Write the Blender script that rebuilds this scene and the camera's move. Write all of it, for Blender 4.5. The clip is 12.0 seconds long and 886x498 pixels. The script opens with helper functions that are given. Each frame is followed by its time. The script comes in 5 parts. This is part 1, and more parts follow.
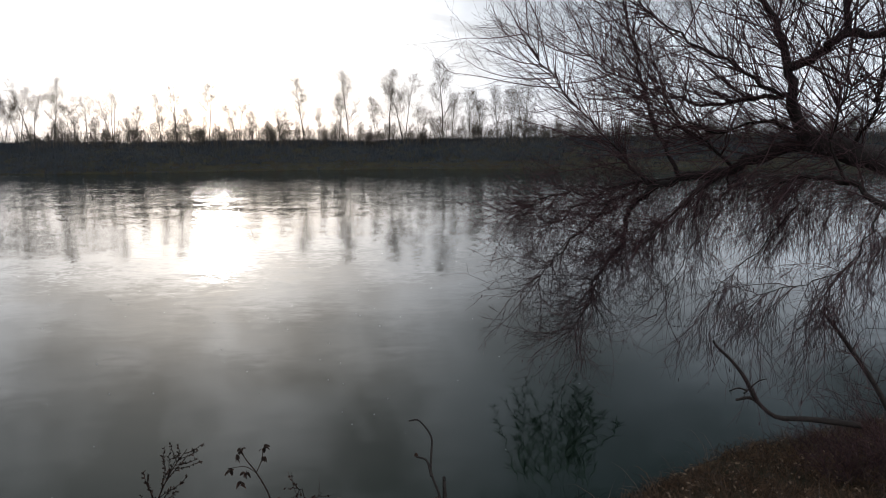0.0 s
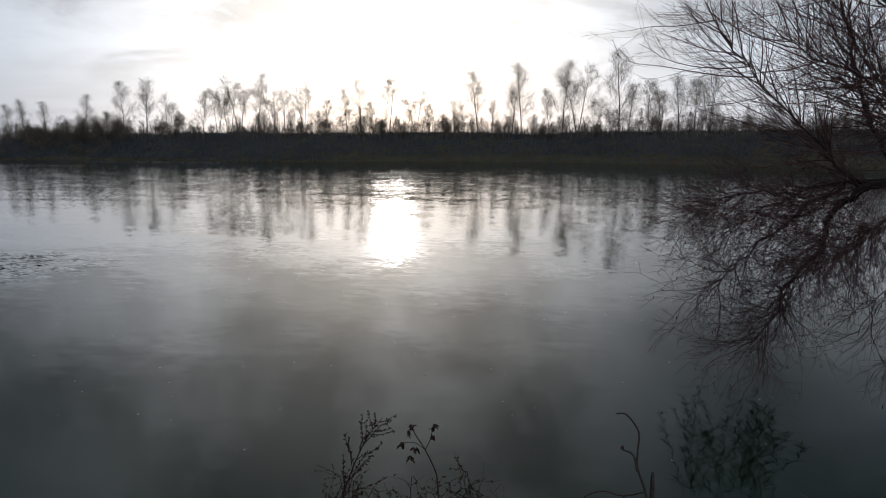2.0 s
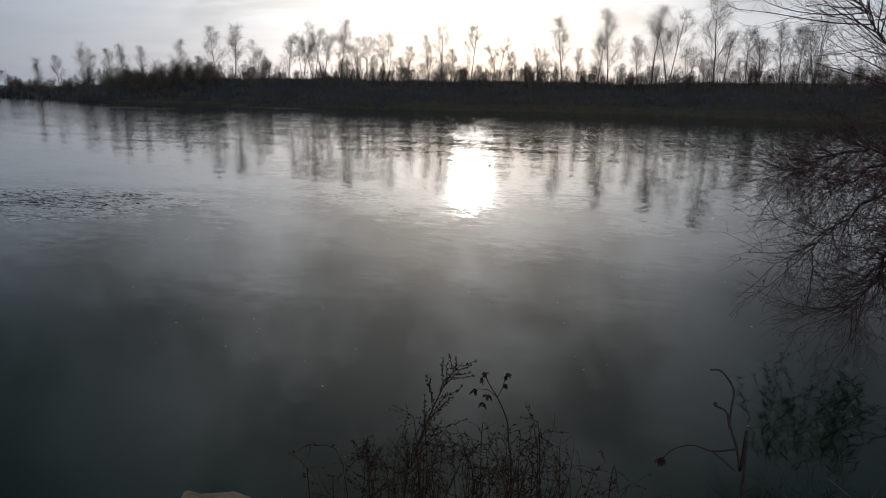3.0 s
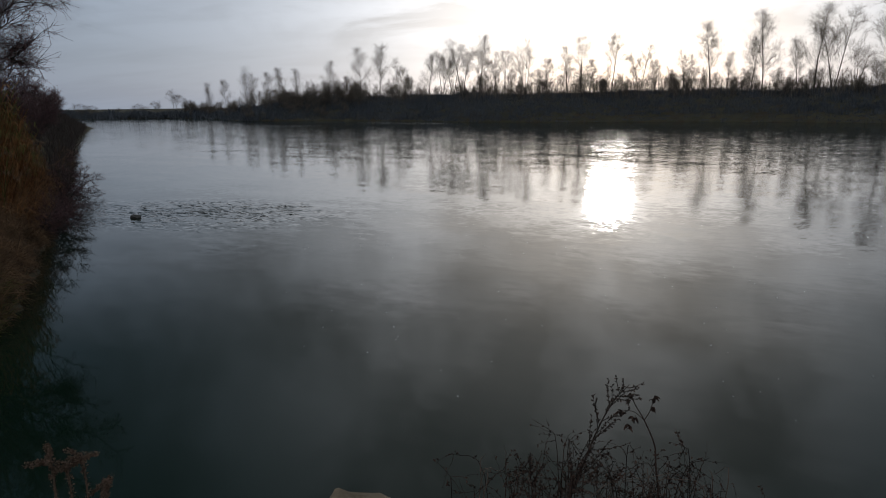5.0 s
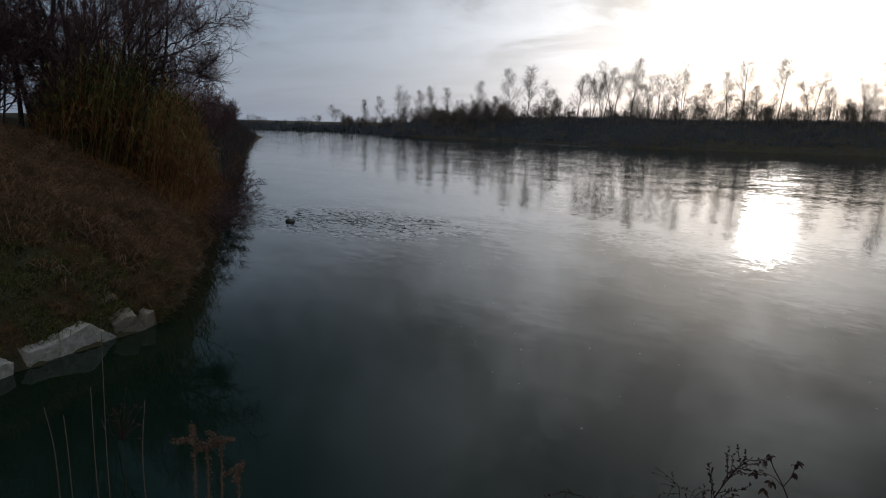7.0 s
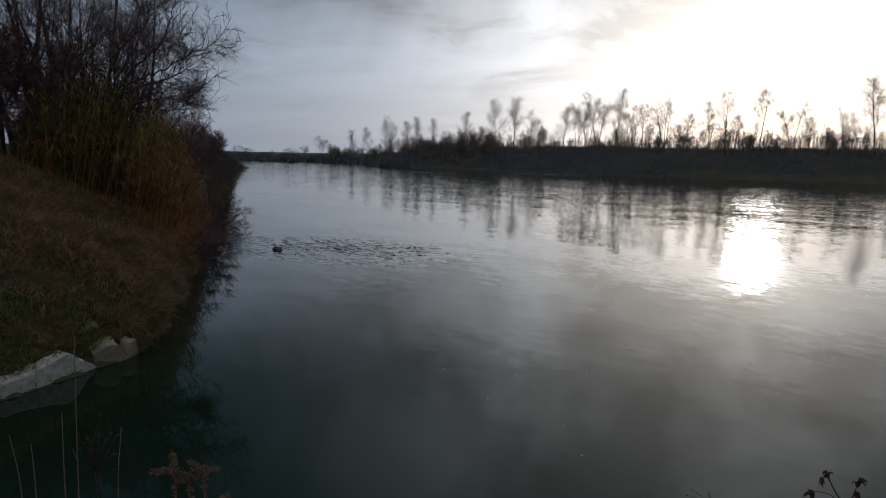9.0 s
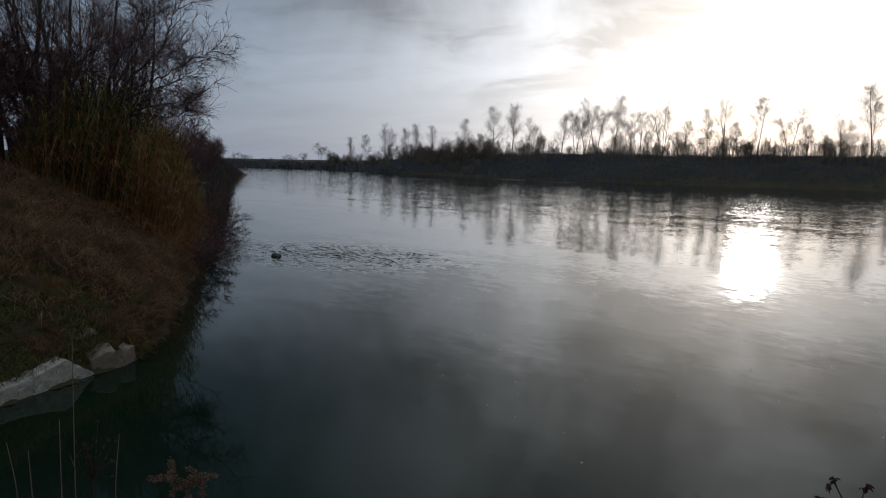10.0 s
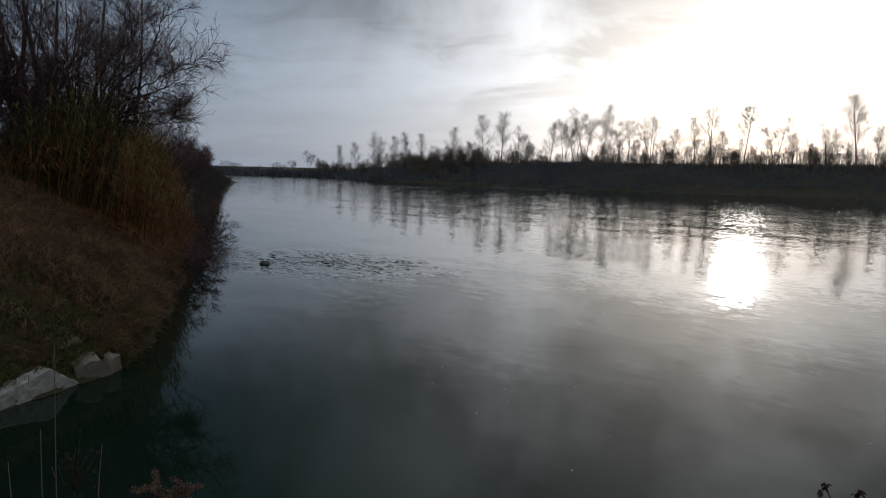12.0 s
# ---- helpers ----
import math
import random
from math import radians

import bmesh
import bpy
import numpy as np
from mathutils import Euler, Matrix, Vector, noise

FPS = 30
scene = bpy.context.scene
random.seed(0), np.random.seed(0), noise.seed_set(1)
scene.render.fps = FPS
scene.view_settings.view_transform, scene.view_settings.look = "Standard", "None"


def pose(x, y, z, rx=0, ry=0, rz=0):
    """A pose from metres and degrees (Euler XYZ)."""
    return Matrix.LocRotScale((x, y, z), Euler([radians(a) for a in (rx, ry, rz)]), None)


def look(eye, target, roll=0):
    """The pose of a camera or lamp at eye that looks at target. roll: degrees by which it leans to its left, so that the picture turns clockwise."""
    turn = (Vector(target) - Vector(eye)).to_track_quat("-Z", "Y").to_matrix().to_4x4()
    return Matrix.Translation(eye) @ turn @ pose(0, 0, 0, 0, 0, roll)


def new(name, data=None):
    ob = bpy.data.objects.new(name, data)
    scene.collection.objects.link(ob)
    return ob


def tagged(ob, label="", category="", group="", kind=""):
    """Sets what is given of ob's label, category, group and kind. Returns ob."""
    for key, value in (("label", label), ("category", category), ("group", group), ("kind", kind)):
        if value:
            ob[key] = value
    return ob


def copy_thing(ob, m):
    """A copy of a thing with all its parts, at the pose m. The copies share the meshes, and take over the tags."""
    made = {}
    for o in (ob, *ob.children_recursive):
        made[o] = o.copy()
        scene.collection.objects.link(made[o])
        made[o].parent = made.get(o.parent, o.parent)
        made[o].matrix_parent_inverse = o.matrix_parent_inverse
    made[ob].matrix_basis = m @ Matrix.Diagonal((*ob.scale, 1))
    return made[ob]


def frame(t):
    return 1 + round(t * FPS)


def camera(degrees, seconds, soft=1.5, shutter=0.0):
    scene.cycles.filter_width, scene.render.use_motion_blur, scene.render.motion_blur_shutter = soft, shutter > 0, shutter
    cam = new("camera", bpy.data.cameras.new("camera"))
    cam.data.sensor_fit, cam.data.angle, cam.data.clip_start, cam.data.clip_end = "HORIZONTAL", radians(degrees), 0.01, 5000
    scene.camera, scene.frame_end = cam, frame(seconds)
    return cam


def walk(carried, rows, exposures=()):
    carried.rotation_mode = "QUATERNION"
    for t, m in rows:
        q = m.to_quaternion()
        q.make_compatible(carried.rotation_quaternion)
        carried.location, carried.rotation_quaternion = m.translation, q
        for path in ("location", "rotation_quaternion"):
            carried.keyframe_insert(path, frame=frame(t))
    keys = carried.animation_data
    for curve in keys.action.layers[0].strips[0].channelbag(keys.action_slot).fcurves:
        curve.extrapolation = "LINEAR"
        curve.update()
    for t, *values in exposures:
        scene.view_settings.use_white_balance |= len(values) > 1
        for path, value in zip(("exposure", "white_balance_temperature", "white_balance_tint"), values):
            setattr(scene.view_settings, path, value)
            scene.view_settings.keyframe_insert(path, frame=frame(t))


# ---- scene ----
cam = camera(68.2, 12.0, soft=1.0)
PATH = [
    (0.0, pose(0.001, 0.000, 4.501, 81.41, 0.62, 0.01)),
    (0.5, pose(-0.003, -0.002, 4.501, 81.58, 0.52, 3.26)),
    (1.0, pose(-0.003, -0.007, 4.501, 81.40, 0.07, 6.19)),
    (1.5, pose(-0.018, -0.016, 4.505, 81.62, 0.49, 11.23)),
    (2.0, pose(-0.030, -0.021, 4.503, 80.86, -0.00, 14.80)),
    (2.5, pose(-0.037, -0.026, 4.500, 78.69, -0.52, 18.62)),
    (3.0, pose(-0.042, -0.029, 4.500, 76.49, -0.88, 21.75)),
    (3.2, pose(-0.046, -0.037, 4.501, 76.72, -1.21, 23.33)),
    (5.0, pose(-0.075, -0.071, 4.514, 77.58, 0.66, 33.43)),
    (5.5, pose(-0.083, -0.029, 4.500, 77.85, 0.58, 37.64)),
    (6.0, pose(-0.068, -0.002, 4.512, 78.38, 0.23, 40.94)),
    (6.5, pose(-0.083, -0.009, 4.493, 78.73, -0.45, 42.96)),
    (7.0, pose(-0.064, -0.028, 4.529, 79.20, -1.42, 45.98)),
    (7.2, pose(-0.062, -0.033, 4.535, 79.28, -1.57, 47.05)),
    (8.8, pose(-0.300, 0.085, 4.355, 81.00, -1.13, 45.10)),
    (9.0, pose(-0.310, 0.091, 4.346, 81.83, -1.12, 44.81)),
    (9.5, pose(-0.318, 0.093, 4.342, 82.48, -1.05, 44.98)),
    (10.0, pose(-0.332, 0.094, 4.331, 82.44, -1.17, 44.70)),
    (10.5, pose(-0.337, 0.098, 4.324, 82.85, -0.60, 44.85)),
    (11.0, pose(-0.307, 0.098, 4.345, 82.35, -0.98, 44.29)),
    (11.5, pose(-0.332, 0.103, 4.326, 83.22, -1.31, 43.88)),
    (12.0, pose(-0.349, 0.117, 4.317, 83.14, -1.23, 43.77)),
]
EXPOSURES = [(0.0, 0.68), (1.0, 0.56), (1.5, 0.45), (2.0, 0.30), (2.5, 0.17), (3.0, 0.08), (5.5, 0.08), (9.0, 0.12), (12.0, 0.12)]
walk(cam, PATH, EXPOSURES)

# ---- sky and sun ----
SUN_AZ, SUN_EL = -19.2, 8.2        # degrees from the y axis (clockwise) and above the horizon
SUN_DIR = Vector((math.sin(radians(SUN_AZ)) * math.cos(radians(SUN_EL)),
                  math.cos(radians(SUN_AZ)) * math.cos(radians(SUN_EL)), math.sin(radians(SUN_EL))))


class Nodes:
    """A thin layer over a node tree: add nodes and link them in one call."""

    def __init__(self, tree):
        self.tree = tree

    def add(self, kind, inputs=None, **props):
        node = self.tree.nodes.new(kind)
        if "operation" in props:
            node.operation = props["operation"]
        if "use_clamp" in props:
            node.use_clamp = props["use_clamp"]
        if "data_type" in props:
            node.data_type, node.blend_type = props["data_type"], props["blend_type"]
        if "gradient_type" in props:
            node.gradient_type = props["gradient_type"]
        if "vector_type" in props:
            node.vector_type = props["vector_type"]
        for k, v in (inputs or {}).items():
            sock = node.inputs[k]
            if isinstance(v, bpy.types.NodeSocket):
                self.tree.links.new(v, sock)
            else:
                sock.default_value = v
        return node

    def math(self, op, a, b=0.0, clamp=False):
        return self.add("ShaderNodeMath", {0: a, 1: b}, operation=op, use_clamp=clamp).outputs[0]

    def vec(self, op, a, b):
        return self.add("ShaderNodeVectorMath", {0: a, 1: b}, operation=op)

    def mix(self, fac, a, b, mode="MIX"):
        n = self.add("ShaderNodeMix", {0: fac, 6: a, 7: b}, data_type="RGBA", blend_type=mode)
        return n.outputs[2]

    def ramp(self, fac, stops):
        n = self.add("ShaderNodeValToRGB", {0: fac})
        el = n.color_ramp.elements
        while len(el) < len(stops):
            el.new(0.5)
        for e, (p, c) in zip(el, stops):
            e.position = p
            e.color = (*c, 1) if isinstance(c, tuple) else (c, c, c, 1)
        return n.outputs[0]


def build_world():
    w = bpy.data.worlds.new("sky")
    scene.world = w
    w.use_nodes = True
    w.node_tree.nodes.clear()
    n = Nodes(w.node_tree)
    d = n.add("ShaderNodeTexCoord").outputs["Generated"]
    sky = n.add("ShaderNodeTexSky")
    sky.sky_type, sky.sun_disc = "NISHITA", False
    sky.sun_elevation, sky.sun_rotation = radians(SUN_EL), radians(SUN_AZ)
    sky.altitude, sky.air_density, sky.dust_density = 50, 1.0, 2.0
    clear = n.vec("MULTIPLY", sky.outputs[0], (0.07, 0.07, 0.07)).outputs[0]
    # thin cloud: brighter round the sun, fading to grey-blue away from it
    c = n.vec("DOT_PRODUCT", d, tuple(SUN_DIR)).outputs["Value"]
    far = n.math("SUBTRACT", 1.0, c)

    def lobe(k, a):
        return n.math("MULTIPLY", n.math("EXPONENT", n.math("MULTIPLY", far, -k)), a)
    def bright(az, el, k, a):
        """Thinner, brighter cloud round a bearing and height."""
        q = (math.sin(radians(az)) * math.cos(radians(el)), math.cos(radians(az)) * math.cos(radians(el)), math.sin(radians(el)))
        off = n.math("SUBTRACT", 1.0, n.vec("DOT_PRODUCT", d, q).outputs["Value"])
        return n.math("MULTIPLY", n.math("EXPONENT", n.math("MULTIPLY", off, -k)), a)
    wide, mid, core = lobe(6.8, 0.345), lobe(30.0, 0.31), n.math("ADD", lobe(2200.0, 3.6), lobe(420.0, 0.5))
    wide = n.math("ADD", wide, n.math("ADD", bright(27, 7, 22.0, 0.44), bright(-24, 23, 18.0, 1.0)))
    sep = n.add("ShaderNodeSeparateXYZ", {0: d})
    up = n.math("MAXIMUM", sep.outputs[2], 0.0)
    low = n.math("ADD", up, 0.20)
    flat = n.add("ShaderNodeCombineXYZ", {0: n.math("DIVIDE", sep.outputs[0], low), 1: n.math("DIVIDE", sep.outputs[1], low), 2: 0.0}).outputs[0]
    turned = n.add("ShaderNodeMapping", {0: flat, 2: (0, 0, radians(-33))}).outputs[0]
    turned = n.add("ShaderNodeMapping", {0: turned, 3: (0.60, 1.5, 1.0)}).outputs[0]
    cl = n.add("ShaderNodeTexNoise", {"Vector": turned, "Scale": 2.1, "Detail": 8.0, "Roughness": 0.50, "Distortion": 0.10}).outputs[0]
    cloud = n.ramp(cl, [(0.38, 0.0), (0.47, 0.45), (0.54, 0.85), (0.66, 1.0)])
    wisp = n.add("ShaderNodeTexNoise", {"Vector": n.add("ShaderNodeMapping", {0: d, 1: (0.6, 2.2, 0.9), 3: (1.0, 1.0, 3.6)}).outputs[0], "Scale": 5.2, "Detail": 8.0, "Roughness": 0.55, "Distortion": 0.5}).outputs[0]
    wisp = n.ramp(wisp, [(0.40, 0.0), (0.50, 0.75), (0.60, 1.0)])
    shelf = n.add("ShaderNodeMapRange", {0: up, 1: 0.07, 2: 0.16})
    torn = n.math("MULTIPLY", n.math("SUBTRACT", wisp, 0.75), n.math("MULTIPLY", shelf.outputs[0], 0.50))
    shade = n.math("ADD", n.math("ADD", n.math("MULTIPLY", cloud, 0.08), 0.92), torn)
    heap = n.ramp(n.add("ShaderNodeTexNoise", {"Vector": n.add("ShaderNodeMapping", {0: d, 1: (3.1, 1.7, 0.45)}).outputs[0], "Scale": 4.6, "Detail": 7.0, "Roughness": 0.5, "Distortion": 0.3}).outputs[0], [(0.38, 0.0), (0.64, 1.0)])
    above = n.add("ShaderNodeMapRange", {0: up, 1: 0.12, 2: 0.26})
    shade = n.math("ADD", n.math("MULTIPLY", shade, n.math("SUBTRACT", 1.0, above.outputs[0])),
                   n.math("MULTIPLY", n.math("ADD", n.math("MULTIPLY", heap, 0.80), 0.58), above.outputs[0]))
    lift = n.add("ShaderNodeMapRange", {0: up, 1: 0.10, 2: 0.34})
    lift.interpolation_type = "SMOOTHSTEP"
    fade = n.math("SUBTRACT", 1.0, n.math("MULTIPLY", lift.outputs[0], 0.5))
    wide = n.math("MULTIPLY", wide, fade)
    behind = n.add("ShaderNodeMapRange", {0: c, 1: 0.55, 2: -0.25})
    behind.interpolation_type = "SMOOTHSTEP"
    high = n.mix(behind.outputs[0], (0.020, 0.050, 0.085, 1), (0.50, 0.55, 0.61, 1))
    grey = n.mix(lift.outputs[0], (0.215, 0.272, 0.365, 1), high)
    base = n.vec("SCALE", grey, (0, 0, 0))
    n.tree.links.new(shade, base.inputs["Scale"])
    glow = n.math("MULTIPLY", n.math("ADD", mid, core), shade)
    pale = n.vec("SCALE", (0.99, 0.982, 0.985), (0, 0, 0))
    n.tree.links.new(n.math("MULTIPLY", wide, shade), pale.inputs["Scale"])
    tint = n.vec("SCALE", (1.0, 0.955, 0.915), (0, 0, 0))
    n.tree.links.new(glow, tint.inputs["Scale"])
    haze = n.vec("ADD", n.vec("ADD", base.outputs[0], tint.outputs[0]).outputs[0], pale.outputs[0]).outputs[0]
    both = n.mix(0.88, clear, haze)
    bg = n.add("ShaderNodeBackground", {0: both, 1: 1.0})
    n.add("ShaderNodeOutputWorld", {0: bg.outputs[0]})


build_world()
sun = new("sun", bpy.data.lights.new("sun", "SUN"))
sun.data.energy, sun.data.angle, sun.data.color = 0.05, radians(4.0), (1.0, 0.93, 0.84)
sun.matrix_world = look(SUN_DIR * 50, (0, 0, 0))


# ---- materials ----
def principled(name):
    m = bpy.data.materials.new(name)
    m.use_nodes = True
    n = Nodes(m.node_tree)
    return m, n, m.node_tree.nodes["Principled BSDF"]


def natural(name, dark, light, scale=6.0, rough=0.85, bump=0.3, island=0.0, third=None, coarse=0.6, dist=0.02, thin=0.0):
    """Mottled natural surface: two noises between dark and light, an optional third tone per piece, and relief."""
    m, n, b = principled(name)
    co = n.add("ShaderNodeTexCoord").outputs["Object"]
    big = n.add("ShaderNodeTexNoise", {"Vector": co, "Scale": coarse, "Detail": 4.0, "Roughness": 0.6}).outputs[0]
    fine = n.add("ShaderNodeTexNoise", {"Vector": co, "Scale": scale, "Detail": 6.0, "Roughness": 0.65}).outputs[0]
    f = n.math("ADD", n.math("MULTIPLY", big, 0.5), n.math("MULTIPLY", fine, 0.5))
    if island:
        rnd = n.add("ShaderNodeNewGeometry").outputs["Random Per Island"]
        f = n.math("ADD", n.math("MULTIPLY", f, 1 - island), n.math("MULTIPLY", rnd, island))
    f = n.ramp(f, [(0.32, 0.0), (0.68, 1.0)])
    col = n.mix(f, (*dark, 1), (*light, 1))
    if third:
        t = n.ramp(n.add("ShaderNodeTexNoise", {"Vector": co, "Scale": coarse * 1.7, "Detail": 3.0}).outputs[0], [(0.5, 0.0), (0.62, 1.0)])
        col = n.mix(t, col, (*third, 1))
    n.tree.links.new(col, b.inputs["Base Color"])
    b.inputs["Roughness"].default_value = rough
    b.inputs["Specular IOR Level"].default_value = 0.25
    if bump:
        bn = n.add("ShaderNodeBump", {"Strength": bump, "Distance": dist, "Height": fine})
        n.tree.links.new(bn.outputs[0], b.inputs["Normal"])
    if thin:                                                # leaves let light through
        tr = n.add("ShaderNodeBsdfTranslucent", {0: col})
        both = n.add("ShaderNodeMixShader", {0: thin, 1: b.outputs[0], 2: tr.outputs[0]})
        n.tree.links.new(both.outputs[0], m.node_tree.nodes["Material Output"].inputs[0])
    return m


def water_material():
    m, n, b = principled("river_water")
    co = n.add("ShaderNodeTexCoord").outputs["Object"]
    # silt and depth tint
    silt = n.add("ShaderNodeTexNoise", {"Vector": co, "Scale": 0.12, "Detail": 3.0}).outputs[0]
    col = n.mix(silt, (0.003, 0.010, 0.006, 1), (0.009, 0.023, 0.013, 1))
    n.tree.links.new(col, b.inputs["Base Color"])
    b.inputs["IOR"].default_value = 1.333
    along = n.add("ShaderNodeMapping", {0: co, 2: (0, 0, radians(-12)), 3: (0.55, 1.0, 1.0)}).outputs[0]

    def slopes(scale, detail, rough, twist, amount):
        """The two slopes of a wave field, about zero."""
        c = n.add("ShaderNodeTexNoise", {"Vector": along, "Scale": scale, "Detail": detail, "Roughness": rough, "Distortion": twist}).outputs["Color"]
        v = n.vec("SUBTRACT", c, (0.5, 0.5, 0.5)).outputs[0]
        out = n.vec("SCALE", v, (0, 0, 0))
        if isinstance(amount, bpy.types.NodeSocket):
            n.tree.links.new(amount, out.inputs["Scale"])
        else:
            out.inputs["Scale"].default_value = amount
        return out.outputs[0]

    # glassy by the bank, livelier towards midstream
    across = n.add("ShaderNodeSeparateXYZ", {0: co}).outputs[1]
    mid = n.math("DIVIDE", n.math("SUBTRACT", across, 12.0), 60.0, True)
    calm = n.ramp(n.add("ShaderNodeTexNoise", {"Vector": along, "Scale": 0.16, "Detail": 5.0, "Roughness": 0.6, "Distortion": 1.0}).outputs[0], [(0.38, 0.10), (0.64, 1.0)])
    ripple = n.math("MULTIPLY", calm, n.math("ADD", n.math("MULTIPLY", mid, 0.09), 0.045))

    def patch(cx, cy, rx, ry, turn):
        p = n.add("ShaderNodeMapping", {0: co, 1: (cx, cy, 0), 2: (0, 0, radians(turn)), 3: (rx, ry, 1.0)}, vector_type="TEXTURE").outputs[0]
        g = n.add("ShaderNodeTexGradient", {0: p}, gradient_type="SPHERICAL").outputs["Fac"]
        return n.math("POWER", g, 1.2)
    riffle = patch(-25.2, 17.6, 8.5, 5.0, 20)
    for spec in ((-121, 112, 20, 4.0, 12), (-128, 142, 30, 5.0, 5), (-100, 138, 24, 4.0, 0), (-18, 157, 24, 3.0, -4)):
        riffle = n.math("ADD", riffle, n.math("MULTIPLY", patch(*spec), 1.6))
    broken = n.ramp(n.add("ShaderNodeTexNoise", {"Vector": along, "Scale": 1.3, "Detail": 4.0, "Roughness": 0.6, "Distortion": 1.5}).outputs[0], [(0.42, 0.0), (0.58, 1.0)])
    riffle = n.math("MULTIPLY", riffle, n.math("MULTIPLY", broken, 2.2))
    total = slopes(0.35, 2.0, 0.5, 0.3, n.math("ADD", n.math("MULTIPLY", mid, 0.010), 0.034))
    for extra in (slopes(2.6, 3.0, 0.6, 0.4, ripple), slopes(7.0, 3.0, 0.6, 0.3, n.math("MULTIPLY", mid, 0.22)), slopes(3.4, 4.0, 0.6, 1.2, riffle)):
        total = n.vec("ADD", total, extra).outputs[0]
    flat = n.vec("MULTIPLY", total, (1.0, 1.0, 0.0)).outputs[0]
    nor = n.vec("NORMALIZE", n.vec("ADD", flat, (0.0, 0.0, 1.0)).outputs[0], (0, 0, 0)).outputs[0]
    n.tree.links.new(nor, b.inputs["Normal"])
    n.tree.links.new(n.math("ADD", n.math("MULTIPLY", mid, 0.03), 0.025), b.inputs["Roughness"])
    return m


M_WATER = water_material()
M_GROUND = natural("bank_soil", (0.034, 0.031, 0.018), (0.095, 0.080, 0.045), 5.0, 0.95, 0.6, third=(0.062, 0.044, 0.024), coarse=0.25)
M_BARK = natural("willow_bark", (0.032, 0.025, 0.022), (0.085, 0.066, 0.056), 18.0, 0.9, 0.8)
M_TWIG = natural("willow_twig", (0.058, 0.029, 0.031), (0.155, 0.082, 0.080), 8.0, 0.7, 0.0, island=0.6)
M_FARBARK = natural("poplar_bark", (0.07, 0.06, 0.05), (0.20, 0.17, 0.14), 1.5, 0.9, 0.0)
M_FARTWIG = natural("poplar_twig", (0.10, 0.08, 0.065), (0.24, 0.19, 0.15), 1.0, 0.85, 0.0, island=0.5)
# distance haze is painted into the brush colour as a cool blue-grey
M_HAZY_BRUSH = natural("hazy_winter_brush", (0.062, 0.072, 0.086), (0.115, 0.119, 0.124), 0.6, 0.9, 0.0, island=0.15, coarse=0.05)
M_DEADGRASS = natural("dead_grass", (0.075, 0.043, 0.024), (0.34, 0.205, 0.115), 3.0, 0.85, 0.0, island=0.5, third=(0.13, 0.085, 0.048), coarse=0.9, thin=0.45)
M_LITTER = natural("leaf_litter", (0.15, 0.085, 0.055), (0.44, 0.30, 0.20), 4.0, 0.85, 0.0, island=0.8, thin=0.3)
M_RUST = natural("rust_grass", (0.050, 0.032, 0.021), (0.22, 0.135, 0.085), 1.2, 0.85, 0.0, island=0.7, thin=0.45)
M_GRASS = natural("bank_grass", (0.050, 0.052, 0.018), (0.175, 0.168, 0.060), 1.2, 0.85, 0.0, island=0.6, third=(0.16, 0.095, 0.045), thin=0.45)
M_REED = natural("reed_green", (0.075, 0.085, 0.022), (0.26, 0.25, 0.085), 1.5, 0.7, 0.0, island=0.7, thin=0.45)
M_DEADREED = natural("reed_dead", (0.13, 0.055, 0.020), (0.42, 0.205, 0.085), 1.5, 0.8, 0.0, island=0.7, thin=0.45)
M_WEED = natural("dry_weed", (0.030, 0.019, 0.015), (0.11, 0.066, 0.050), 9.0, 0.85, 0.0, island=0.5, thin=0.45)
M_DOCK = natural("dock_seed", (0.095, 0.060, 0.042), (0.28, 0.185, 0.135), 30.0, 0.85, 0.0, island=0.6, thin=0.45)
M_STRAW = natural("straw_stem", (0.06, 0.042, 0.031), (0.17, 0.12, 0.092), 12.0, 0.75, 0.0, island=0.5)
M_CONCRETE = natural("weathered_concrete", (0.26, 0.245, 0.215), (0.58, 0.55, 0.49), 9.0, 0.9, 0.7, third=(0.36, 0.335, 0.28), coarse=2.2)
M_BLOCK = natural("stained_concrete", (0.15, 0.125, 0.095), (0.36, 0.31, 0.25), 7.0, 0.9, 0.8, third=(0.22, 0.15, 0.10), coarse=2.0)
M_PLUME = natural("reed_plume", (0.20, 0.13, 0.08), (0.46, 0.33, 0.22), 4.0, 0.85, 0.0, island=0.6, thin=0.45)
M_WATERWEED = natural("water_weed_green", (0.016, 0.028, 0.020), (0.045, 0.070, 0.046), 3.0, 1.0, 0.0, island=0.5)
M_WATERWEED.node_tree.nodes["Principled BSDF"].inputs["Specular IOR Level"].default_value = 0.0
M_STONE = natural("river_stone", (0.05, 0.045, 0.04), (0.14, 0.13, 0.115), 8.0, 0.8, 0.7)
M_LOG = natural("broken_log", (0.13, 0.095, 0.06), (0.34, 0.27, 0.185), 14.0, 0.85, 0.9)
M_FOAM = natural("foam", (0.5, 0.5, 0.48), (0.75, 0.75, 0.73), 20.0, 0.8, 0.0)


# ---- mesh tools ----
TUBE_FACES = {}


